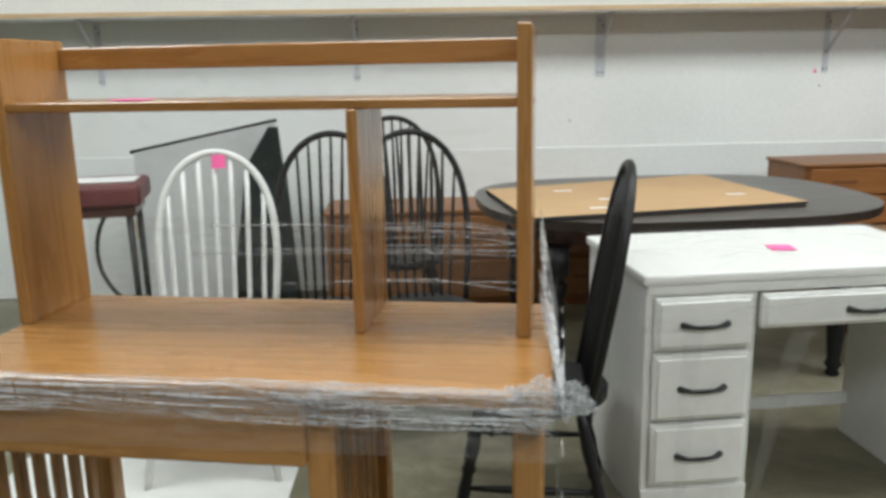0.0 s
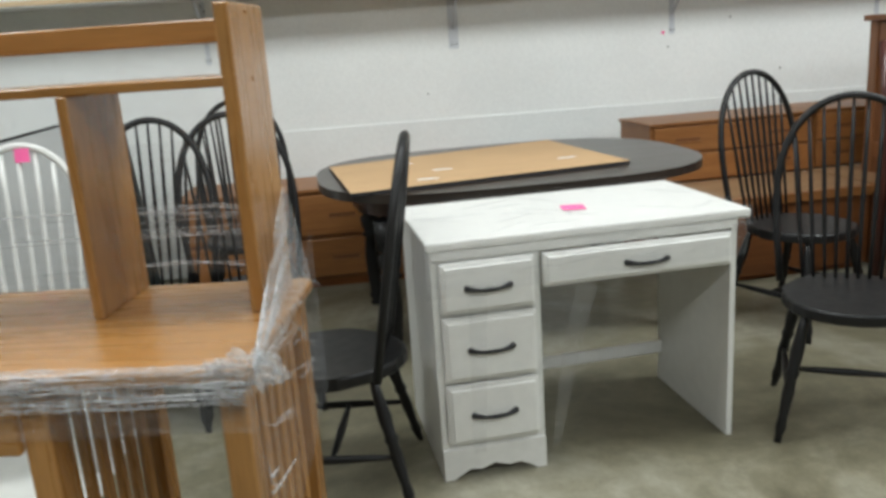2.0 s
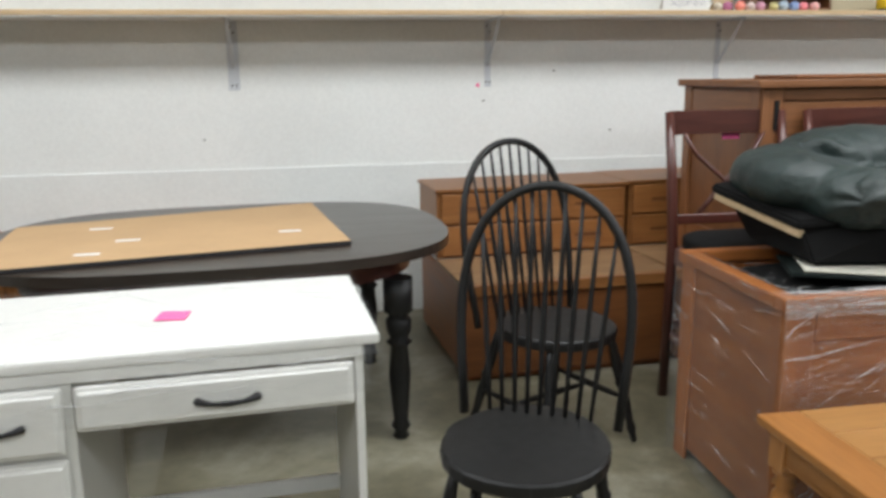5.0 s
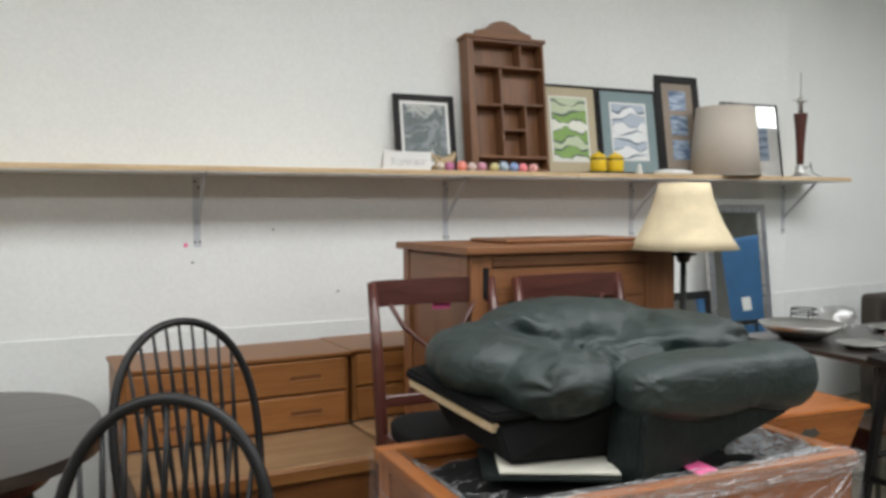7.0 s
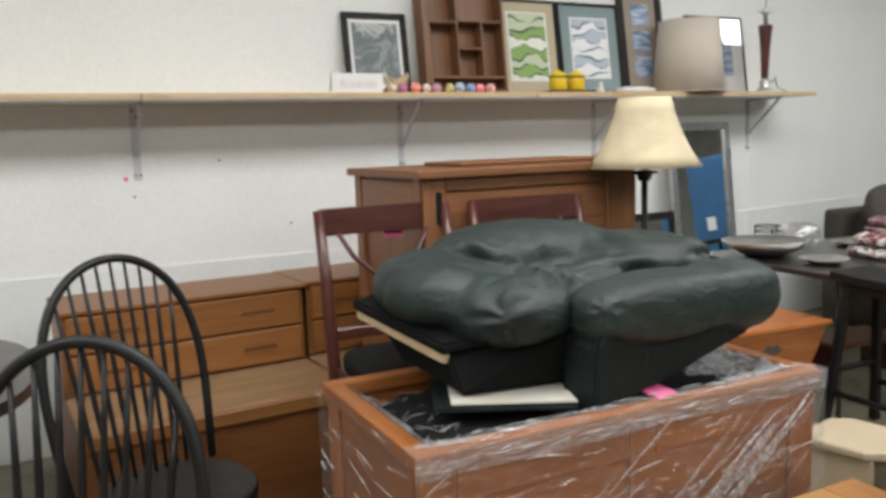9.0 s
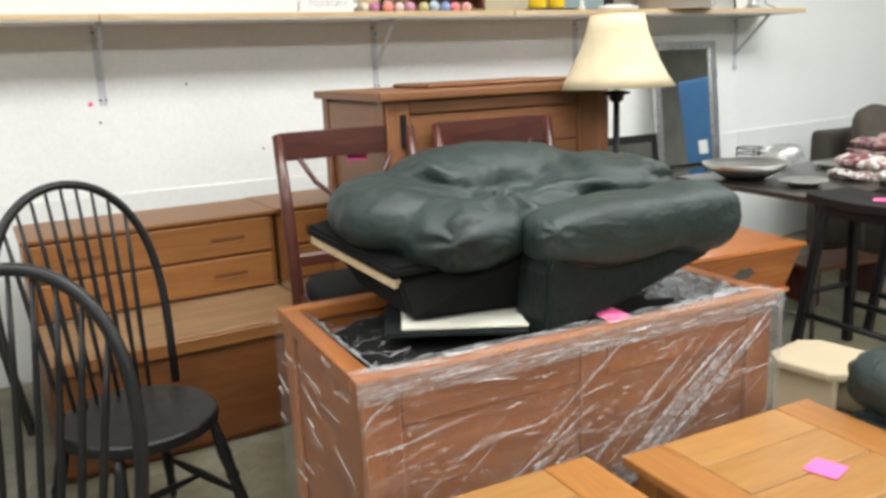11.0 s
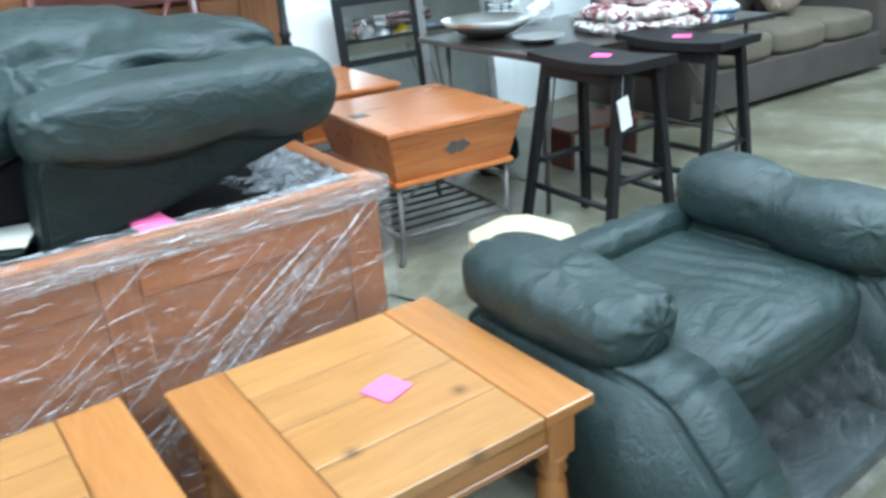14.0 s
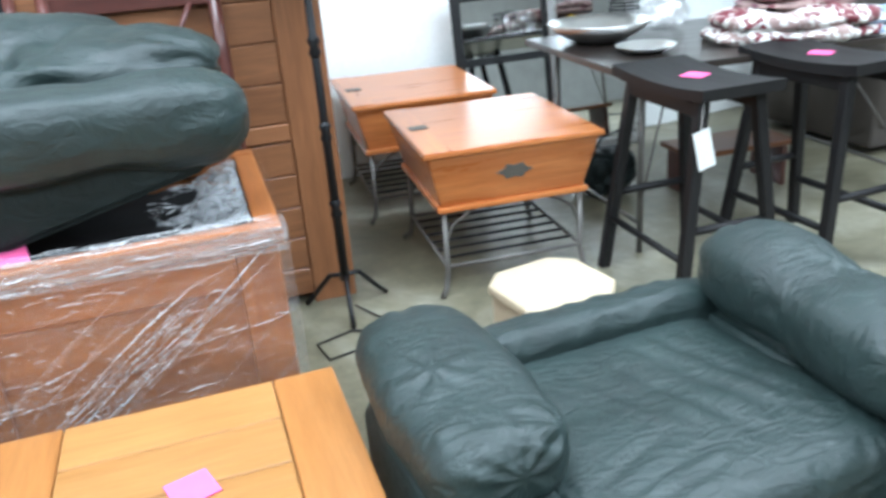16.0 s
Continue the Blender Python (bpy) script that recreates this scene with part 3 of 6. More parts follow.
f = -D - 0.006
part("film_band", ribbon([(-W, f, TZ + 0.004), (-0.5, f - 0.012, TZ + 0.004), (0.008, f, TZ + 0.006)], [(-W, f, TZ - 0.06), (-0.5, f - 0.012, TZ - 0.055), (0.008, f, TZ - 0.05)], 0.010, 2), "film_thick", desk, "bunched clear stretch film")
part("film_band", ribbon([(-W, f + 0.012, TZ + 0.005), (-0.5, f + 0.03, TZ + 0.004), (0.0, f + 0.012, TZ + 0.007)], [(-W, f - 0.004, TZ + 0.004), (-0.5, f - 0.012, TZ + 0.004), (0.006, f - 0.002, TZ + 0.004)], 0.006, 5), "film_thick", desk, "bunched clear stretch film")
part("film_skirt", ribbon([(-W, f - 0.004, TZ - 0.055), (0.006, f - 0.004, TZ - 0.05)], [(-W, f - 0.002, TZ - 0.13), (0.006, f - 0.002, TZ - 0.12)], 0.006, 9), "film", desk, "clear stretch film")
part("film_skirt", ribbon([(0.008, f, TZ + 0.01), (0.010, -0.25, TZ + 0.004), (0.006, 0.0, TZ + 0.12)], [(0.010, f, 0.35), (0.012, -0.25, 0.42), (0.010, 0.0, 0.5)], 0.008, 14), "film", desk, "clear stretch film")
part("film_skirt", ribbon([(-0.034, -0.04, 1.03), (-0.008, -0.30, 0.91), (0.014, f, 0.795)], [(0.006, -0.04, 0.80), (0.012, -0.30, 0.77), (0.018, f, 0.74)], 0.008, 21), "film_thick", desk, "clear stretch film")
part("film_knot", puff(None, (-0.01, f + 0.02, TZ - 0.012), (0.15, 0.05, 0.06), 2.2, 30, 0.02, 75, 3), "film_thick", desk, "bunched clear stretch film")
part("film_back", ribbon([(-W + 0.03, 0.004, 0.99), (-0.6, 0.006, 0.985), (-0.07, 0.004, 0.99)], [(-W + 0.03, 0.004, 0.80), (-0.6, 0.006, 0.8), (-0.07, 0.004, 0.81)], 0.006, 31), "film", desk, "clear stretch film")
part("film_veil", ribbon([(-W + 0.03, 0.004, 1.40), (-0.6, 0.006, 1.405), (-0.05, 0.004, 1.40)], [(-W + 0.03, 0.004, 0.99), (-0.6, 0.006, 0.985), (-0.05, 0.004, 0.99)], 0.004, 37), "film_top", desk, "clear stretch film")
rnd = random.Random(4)


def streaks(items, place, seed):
    """Painted glints of film wrinkles: thin tapered whitish ridges laid on a surface by place(u, v)."""
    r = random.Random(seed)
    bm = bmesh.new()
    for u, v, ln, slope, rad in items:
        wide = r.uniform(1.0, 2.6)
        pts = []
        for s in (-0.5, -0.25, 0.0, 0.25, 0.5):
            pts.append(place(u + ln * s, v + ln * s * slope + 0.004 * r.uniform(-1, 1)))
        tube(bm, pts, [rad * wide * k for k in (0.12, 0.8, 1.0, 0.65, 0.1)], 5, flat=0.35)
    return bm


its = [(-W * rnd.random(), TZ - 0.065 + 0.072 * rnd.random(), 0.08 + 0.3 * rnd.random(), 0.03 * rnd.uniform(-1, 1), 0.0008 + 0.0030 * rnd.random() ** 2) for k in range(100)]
part("film_wrinkle", streaks(its, lambda u, v: (max(-W, min(0.0, u)), f - 0.012 + (0.02 if v > TZ else 0), min(v, TZ + 0.006)), 5), "film_ridge", desk, "whitish ridges painted as glints on film wrinkles")["kind"] = "stuff"
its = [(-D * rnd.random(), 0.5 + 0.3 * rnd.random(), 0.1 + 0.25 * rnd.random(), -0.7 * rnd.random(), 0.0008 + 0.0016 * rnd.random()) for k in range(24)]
part("film_wrinkle", streaks(its, lambda u, v: (0.018, max(-D, min(0.0, u)), v), 6), "film_ridge", desk, "whitish ridges painted as glints on film wrinkles")["kind"] = "stuff"
# Pale bars put in for the bright glints on the hutch's back film.
for k in range(11):
    z = 0.82 + 0.17 * rnd.random()
    x0 = -0.95 + 0.5 * rnd.random()
    part("film_ridge", tube(None, [(x0, 0.006, z), (x0 + 0.25, 0.008, z + 0.01 * rnd.random()), (-0.08, 0.006, z - 0.02 + 0.04 * rnd.random())], 0.0010 + 0.0012 * rnd.random(), 5), "film_ridge", desk)
its = [(0.95 * rnd.random(), rnd.uniform(-1, 1), 0.15 + 0.45 * rnd.random(), 0.3 * rnd.gauss(0, 1), 0.0006 + 0.0018 * rnd.random() ** 2) for k in range(60)]


def drape(u, v):
    """A point on the film drawn from the desk's front corner up to the back of the hutch side."""
    u = min(1.0, max(0.0, u))
    return (0.016 - 0.05 * u, -0.575 + 0.53 * u, 0.79 + 0.24 * u - (0.03 + 0.2 * u) * (0.5 + 0.5 * v))


part("film_wrinkle", streaks(its, drape, 16), "film_ridge", desk, "whitish ridges painted as glints on film wrinkles")["kind"] = "stuff"
m_desk = pose(0.335, 1.872, 0, 0, 0, -10.7)
tagged(part("floor_sheet", slab(None, [(-1.42, 2.22), (-0.42, 2.28), (-0.40, 2.98), (-1.38, 3.02)], 0.0012, 0.004, 0, 1), "white_rough"), "large white sheet lying on the concrete floor", "sheet")
sticky((0, 0, 0), where=m_desk @ pose(-0.92, -0.2, 1.2845, 0, 0, 5), on="the oak hutch shelf")

# ---- white writing desk ----
wd = thing("writing_desk", "white-painted single pedestal desk with black handles, film over its top", "desk", pose(0.655, 2.178, 0, 0, 0, 3.6))
part("top", bx(None, -0.012, 1.012, -0.012, 0.562, 0.737, 0.766, 0.008, 2), "white", wd)
part("side_panel", bx(None, 0, 0.018, 0, 0.55, 0, 0.736, 0.002), "white", wd)
part("side_panel", bx(None, 0.312, 0.33, 0.006, 0.55, 0.1, 0.736, 0.002), "white", wd)
part("side_panel", bx(None, 0.952, 0.972, 0, 0.5, 0, 0.736, 0.002), "white", wd)
part("pedestal_back", bx(None, 0.019, 0.311, 0.53, 0.548, 0.02, 0.736, 0.002), "white", wd)
part("face_frame", bx(None, 0.019, 0.33, 0.005, 0.016, 0.106, 0.704, 0), "white", wd)
part("cornice", bx(None, 0.0, 0.972, -0.004, 0.01, 0.705, 0.736, 0.003), "white", wd)
part("stretcher", bx(None, 0.331, 0.951, 0.46, 0.478, 0.12, 0.165, 0.003), "white", wd)
plinth = [(0.0, 0.0), (0.03, 0.0), (0.06, 0.02), (0.085, 0.035), (0.12, 0.026), (0.165, 0.045), (0.21, 0.026), (0.245, 0.035), (0.27, 0.02), (0.30, 0.0), (0.33, 0.0), (0.33, 0.105), (0.0, 0.105)]
bm = slab(None, plinth, 0, 0.018, 0.002, 1)
bmesh.ops.rotate(bm, verts=bm.verts, matrix=Matrix.Rotation(radians(90), 3, "X"))
bmesh.ops.translate(bm, verts=bm.verts, vec=(0, 0.012, 0))
part("plinth", bm, "white", wd)


def pull(parent, x, z, y=-0.02, w=0.13):
    pts = [(x - w / 2, y + 0.012, z), (x - w / 2, y - 0.010, z), (x - w / 2 + 0.012, y - 0.018, z - 0.001), (x - w * 0.25, y - 0.023, z - 0.004), (x, y - 0.024, z - 0.005), (x + w * 0.25, y - 0.023, z - 0.004), (x + w / 2 - 0.012, y - 0.018, z - 0.001), (x + w / 2, y - 0.010, z), (x + w / 2, y + 0.012, z)]
    part("handle", tube(None, pts, [0.009, 0.010, 0.008, 0.0055, 0.007, 0.0055, 0.008, 0.010, 0.009], 8), "black_metal", parent, "curved black metal handle")


for z0, z1 in ((0.545, 0.70), (0.33, 0.532), (0.125, 0.318)):
    d = part("drawer", bx(None, 0.022, 0.312, -0.018, 0.004, z0, z1, 0.012, 2), "white", wd)
    part("drawer_panel", bx(None, 0.034, 0.30, -0.026, -0.014, z0 + 0.012, z1 - 0.012, 0.010, 3), "white", d)
    pull(d, 0.165, (z0 + z1) / 2)
d = part("drawer", bx(None, 0.336, 0.948, -0.018, 0.004, 0.595, 0.70, 0.012, 2), "white", wd)
part("drawer_panel", bx(None, 0.348, 0.936, -0.026, -0.014, 0.606, 0.689, 0.010, 3), "white", d)
pull(d, 0.66, 0.645)
top_film = bmesh.new()
n = 60
grid = []
for i in range(n + 1):
    for_row = []
    for j in range(n + 1):
        u, v = i / n, j / n
        x, y = -0.016 + u * 1.032, -0.02 + v * 0.588
        z = 0.7715 + 0.003 * (1 + noise.noise(Vector((u * 9 + v * 4, v * 11, 1)))) + 0.002 * abs(noise.noise(Vector((u * 30, v * 14 - u * 9, 4)))) - (0.06 if j == 0 else 0)
        for_row.append(top_film.verts.new((x, y, z)))
    grid.append(for_row)
for i in range(n):
    for j in range(n):
        top_film.faces.new((grid[i][j], grid[i + 1][j], grid[i + 1][j + 1], grid[i][j + 1])).smooth = True
its = [(1.0 * rnd.random(), 0.54 * rnd.random(), 0.05 + 0.2 * rnd.random(), 0.5 * rnd.gauss(0, 1), 0.0006 + 0.0014 * rnd.random() ** 2) for k in range(22)]
part("film_wrinkle", streaks(its, lambda u, v: (min(1.0, max(0, u)), min(0.55, max(0, v)), 0.778), 25), "film_ridge", wd, "whitish ridges painted as glints on film wrinkles")["kind"] = "stuff"
its = [(0.97 * rnd.random(), 0.62 + 0.13 * rnd.random(), 0.05 + 0.25 * rnd.random(), 0.08 * rnd.gauss(0, 1), 0.0006 + 0.0014 * rnd.random() ** 2) for k in range(16)]
part("film_wrinkle", streaks(its, lambda u, v: (min(0.98, max(0, u)), -0.036, v), 26), "film_ridge", wd, "whitish ridges painted as glints on film wrinkles")["kind"] = "stuff"
part("top_film", top_film, "film_top", wd, "clear stretch film")
part("film_strip", ribbon([(-0.02, -0.03, 0.74), (0.5, -0.034, 0.74), (0.99, -0.03, 0.74)], [(-0.02, -0.03, 0.60), (0.5, -0.034, 0.62), (0.99, -0.03, 0.63)], 0.006, 41), "film", wd, "clear stretch film")
part("film_strip", ribbon([(0.10, -0.034, 0.62), (0.09, -0.034, 0.1)], [(0.16, -0.034, 0.62), (0.13, -0.034, 0.1)], 0.004, 47), "film", wd, "clear stretch film")
part("film_strip", ribbon([(0.46, 0.02, 0.6), (0.40, 0.03, 0.35), (0.36, 0.02, 0.05)], [(0.53, 0.02, 0.6), (0.46, 0.03, 0.35), (0.385, 0.02, 0.05)], 0.008, 53), "film", wd, "clear stretch film")
m_wd = pose(0.655, 2.178, 0, 0, 0, 3.6)
sticky((0, 0, 0), where=m_wd @ pose(0.53, 0.25, 0.768, 0, 0, -10), on="the white desk under film")

# ---- dark oval dining table and the cardboard on it ----
tb = thing("dining_table", "dark-stained oval dining table with turned legs", "table", pose(1.19, 3.65, 0, 0, 0, 3))
L2, W2 = 0.875, 0.66
outline = [(L2 * (abs(math.cos(a)) ** 0.62) * (1 if math.cos(a) >= 0 else -1), W2 * (abs(math.sin(a)) ** 0.75) * (1 if math.sin(a) >= 0 else -1)) for a in [2 * math.pi * k / 72 for k in range(72)]]
part("tabletop", slab(None, outline, 0.72, 0.757, 0.012, 3), "table_top", tb)
part("apron", slab(None, [(x * 0.83, y * 0.82) for x, y in outline], 0.63, 0.719, 0.003, 1), "mahog_x", tb)
prof = [(0.02, 0), (0.026, 0.01), (0.018, 0.03), (0.03, 0.05), (0.022, 0.075), (0.026, 0.12), (0.034, 0.26), (0.026, 0.37), (0.04, 0.385), (0.026, 0.40), (0.038, 0.43), (0.04, 0.47), (0.026, 0.49), (0.045, 0.505), (0.045, 0.63)]
for sx in (-1, 1):
    for sy in (-1, 1):
        part("leg", lathe(None, [(r * 1.22, z) for r, z in prof], (sx * 0.62, sy * 0.42, 0), 16), "black", tb)
cb = thing("cardboard_sheet", "large brown cardboard sheet on black foam, lying on the dark table", "cardboard", pose(0, 0, 0.7575))
quad = [(0.455, 3.065), (1.668, 3.28), (1.545, 4.185), (0.372, 3.835)]
part("foam_backing", slab(None, quad, 0.0, 0.012, 0.002, 1), "foam", cb, "black foam backing")
part("sheet", slab(None, [(x * 0.998 + 0.002, y * 0.998 + 0.008) for x, y in quad], 0.0125, 0.0165, 0.001, 1), "cardboard", cb)
for x, y, rz in ((0.87, 3.46, 12), (0.78, 3.24, 20), (1.45, 3.5, 10), (0.72, 3.72, 5)):
    part("paper_scrap", slab(None, [(x - 0.04, y - 0.018), (x + 0.045, y - 0.012), (x + 0.04, y + 0.018), (x - 0.042, y + 0.015)], 0.017, 0.0175, 0, 1), "paper", cb, "torn white paper label")
# Reddish bench wood with the shade of the fronts darkened into its colour.
M["bench_shaded"] = wood("reddish_shaded_wood", (0.11, 0.037, 0.010), (0.18, 0.065, 0.018), "x", 0.45)

# ---- low storage chests and bench along the wall ----
def slot_drawer(parent, x0, x1, y, z0, z1, mat, slots):
    d = part("drawer", bx(None, x0, x1, y - 0.018, y, z0, z1, 0.005), mat, parent)
    for sx in slots:
        # No recess is cut: a flat dark strip carries the hand slot's shade.
        part("slot_pull", bx(None, sx - 0.075, sx + 0.075, y - 0.0195, y - 0.012, (z0 + z1) / 2 - 0.011, (z0 + z1) / 2 + 0.011, 0.003), "bench_shaded", d, "flat dark strip painted as the hand slot's shade")
        part("slot_lip", bx(None, sx - 0.08, sx + 0.08, y - 0.022, y - 0.014, (z0 + z1) / 2 - 0.019, (z0 + z1) / 2 - 0.011, 0.002), mat, d)


def bench_unit(m, width, label, drawers):
    b = thing("storage_bench", label, "bench", m, "orange wooden bench units")
    part("base_front", bx(None, 0, width, 0.0, 0.022, 0.03, 0.425, 0.003), "bench_shaded", b)
    part("base_side", bx(None, 0, 0.022, 0.023, 0.9, 0.03, 0.425, 0.003), "crate_y", b)
    part("base_side", bx(None, width - 0.022, width, 0.023, 0.9, 0.03, 0.425, 0.003), "crate_y", b)
    part("plinth", bx(None, 0.02, width - 0.02, 0.03, 0.88, 0.0, 0.03, 0.002), "crate_x", b)
    part("top_rail", bx(None, -0.004, width + 0.004, -0.012, 0.02, 0.40, 0.452, 0.004), "dresser_x", b)
    part("bench_top", bx(None, -0.004, width + 0.004, 0.021, 0.52, 0.43, 0.455, 0.004), "shelf_worn", b, "worn unvarnished bench top")
    part("chest_body", bx(None, 0, width, 0.52, 0.93, 0.456, 0.783, 0.003), "dresser_x", b)
    part("chest_top", bx(None, -0.01, width + 0.01, 0.50, 0.94, 0.784, 0.802, 0.004), "dresser_x", b)
    for z0, z1 in ((0.468, 0.617), (0.628, 0.776)):
        slot_drawer(b, 0.02, width - 0.02, 0.519, z0, z1, "dresser_x", drawers)
    return b


M["shelf_worn"] = wood("worn_bench_wood", (0.24, 0.125, 0.055), (0.40, 0.25, 0.13), "x", 0.6, stretch=8)
bench_unit(pose(2.175, 3.735, 0, 0, 0, 3), 1.0, "orange wooden storage bench with two-drawer chest along the wall", (0.22, 0.79))
bench_unit(pose(3.21, 3.82, 0, 0, 0, 4), 0.85, "orange wooden storage bench partly behind the tall cabinet", (0.2, 0.66))
low = thing("low_chest", "low golden wooden chest of drawers against the wall", "chest of drawers", pose(-0.46, 4.42, 0))
part("body", bx(None, 0, 1.75, 0.0, 0.46, 0.05, 0.555, 0.003), "dresser_x", low)
part("top", bx(None, -0.012, 1.762, -0.015, 0.47, 0.556, 0.576, 0.004), "dresser_x", low)
part("plinth", bx(None, 0.02, 1.73, 0.03, 0.44, 0, 0.05, 0.002), "crate_x", low)
for k in range(3):
    for z0, z1 in ((0.07, 0.29), (0.31, 0.54)):
        slot_drawer(low, 0.02 + k * 0.58, 0.56 + k * 0.58, -0.001, z0, z1, "dresser_x", (0.29 + k * 0.58,))

# ---- tall brown cabinet ----
cab = thing("tall_cabinet", "tall brown plank cabinet with overhanging top", "cabinet", pose(3.37, 3.48, 0))
CW, CD, CH = 0.995, 0.68, 1.28
part("carcass", bx(None, 0.012, CW - 0.012, 0.012, CD - 0.01, 0.04, CH, 0.003), "cabinet_z", cab)
part("top", bx(None, -0.035, CW + 0.03, -0.035, CD + 0.01, CH + 0.001, CH + 0.032, 0.006, 2), "cabinet_x", cab)
part("top_tray", bx(None, 0.25, CW - 0.05, 0.16, 0.5, CH + 0.033, CH + 0.05, 0.006), "cabinet_x", cab)
for x0, x1 in ((0, 0.09), (CW - 0.155, CW)):
    part("stile", bx(None, x0, x1, -0.006, 0.012, 0, CH, 0.004), "cabinet_z", cab)
for z0, z1 in ((0.04, 0.14), (0.62, 0.68), (CH - 0.05, CH)):
    part("rail", bx(None, 0.091, CW - 0.156, -0.004, 0.012, z0, z1, 0.004), "cabinet_x", cab)
for k in range(4):
    part("plank", bx(None, 0.092, CW - 0.157, 0.0, 0.0125, 0.145 + k * 0.118, 0.145 + (k + 1) * 0.118 - 0.004, 0.003), "cabinet_x", cab)
for k in range(4):
    part("plank", bx(None, 0.092, CW - 0.157, 0.0, 0.0125, 0.685 + k * 0.135, 0.685 + (k + 1) * 0.135 - 0.004, 0.003), "cabinet_x", cab)
for y0, y1 in ((0, 0.08), (CD - 0.09, CD - 0.01)):
    part("side_stile", bx(None, -0.006, 0.012, y0 + 0.013, y1, 0, CH, 0.003), "cabinet_z", cab)
for z0, z1 in ((0.05, 0.15), (0.55, 0.63), (CH - 0.17, CH - 0.01)):
    part("side_rail", bx(None, -0.005, 0.0119, 0.081, CD - 0.091, z0, z1, 0.003), "cabinet_y", cab)
for z in (CH - 0.11,):
    part("pull", bx(None, 0.05, 0.075, -0.012, -0.006, z - 0.06, z + 0.06, 0.003), "black_metal", cab, "dark vertical pull")


# ---- counter-height cross-back chairs ----
def xchair(m, label):
    c = thing("counter_chair", label, "chair", m, "mahogany counter chairs")
    sz = 0.655
    part("seat_frame", bx(None, -0.235, 0.235, -0.215, 0.2, sz - 0.07, sz, 0.008, 2), "mahog_x", c)
    part("cushion", puff(None, (0, -0.01, sz + 0.03), (0.47, 0.43, 0.09), 4.0, 12, 0.004, 5), "underlining", c, "black padded seat")
    for sx in (-1, 1):
        x = sx * 0.235
        part("back_post", tube(None, [(x, 0.22, 0), (x, 0.19, sz), (x * 1.02, 0.22, 0.95), (x * 1.03, 0.27, 1.19)], [0.019, 0.023, 0.021, 0.017], 8), "mahog_z", c)
        part("leg", tube(None, [(sx * 0.215, -0.19, sz - 0.06), (sx * 0.22, -0.2, 0)], [0.022, 0.016], 8), "mahog_z", c)
    rail = bmesh.new()
    rows = []
    for k in range(13):
        u = k / 12 * 2 - 1
        y = 0.262 + 0.03 * (1 - u * u)
        rows.append([rail.verts.new((u * 0.235, y + dy, z)) for dy, z in ((0, 1.10), (0.004, 1.195), (0.024, 1.195), (0.02, 1.10))])
    for a, b in zip(rows, rows[1:]):
        for j in range(4):
            rail.faces.new((a[j], a[(j + 1) % 4], b[(j + 1) % 4], b[j]))
    rail.faces.new(rows[0]), rail.faces.new(list(reversed(rows[-1])))
    part("top_rail", rail, "mahog_x", c)
    for sx in (-1, 1):
        part("cross_slat", tube(None, [(sx * 0.17, 0.275, 1.105), (sx * 0.12, 0.262, 1.02), (sx * 0.02, 0.245, 0.93), (-sx * 0.13, 0.215, 0.77)], 0.013, 8, flat=0.7), "mahog_z", c)
    part("low_rail", bx(None, -0.22, 0.22, 0.19, 0.215, 0.745, 0.785, 0.004), "mahog_x", c)
    for y, z in ((-0.195, 0.22), (0.21, 0.3)):
        part("stretcher", bx(None, -0.215, 0.215, y - 0.012, y + 0.012, z, z + 0.035, 0.004), "mahog_x", c)
    for sx in (-1, 1):
        part("side_stretcher", bx(None, sx * 0.222 - 0.01, sx * 0.222 + 0.01, -0.18, 0.2, 0.26, 0.29, 0.004), "mahog_y", c)
    return c


x1 = xchair(pose(3.205, 3.215, 0, 0, 0, -2), "dark mahogany counter chair with crossed back slats and black seat")
copy_thing(x1, pose(3.79, 3.17, 0, 0, 0, 0))
sticky((0, 0, 0), where=pose(3.27, 3.536, 1.112, 85, 0, 0), on="the mahogany chair back")

# ---- open wooden chest wrapped in film ----
chest = thing("open_chest", "open brown wooden chest wrapped in clear film", "chest", pose(2.785, 2.335, 0, 0, 0, -1.0))
BW, BD, BH = 1.225, 0.63, 0.748
part("front_panel", bx(None, 0.03, BW - 0.03, 0.012, 0.03, 0.04, BH - 0.05, 0.002), "crate_x", chest)
part("back_panel", bx(None, 0.03, BW - 0.03, BD - 0.03, BD - 0.012, 0.04, BH - 0.05, 0.002), "crate_x", chest)
part("side_panel", bx(None, 0.012, 0.03, 0.031, BD - 0.031, 0.04, BH - 0.05, 0.002), "crate_y", chest)
part("side_panel", bx(None, BW - 0.03, BW - 0.012, 0.031, BD - 0.031, 0.04, BH - 0.05, 0.002), "crate_y", chest)
part("bottom", bx(None, 0.031, BW - 0.031, 0.031, BD - 0.031, 0.02, 0.04, 0.002), "crate_x", chest)
for x0, x1 in ((0.0, 0.09), (BW / 2 - 0.04, BW / 2 + 0.04), (BW - 0.09, BW)):
    for y0, y1 in ((0, 0.0118), (BD - 0.0118, BD)):
        part("stile", bx(None, x0, x1, y0, y1, 0, BH - 0.043, 0.003), "crate_z", chest)
for z0, z1 in ((0.03, 0.12), (BH - 0.13, BH - 0.043)):
    for xa, xb in ((0.091, BW / 2 - 0.041), (BW / 2 + 0.041, BW - 0.091)):
        part("rail", bx(None, xa, xb, 0.001, 0.0117, z0, z1, 0.003), "crate_x", chest)
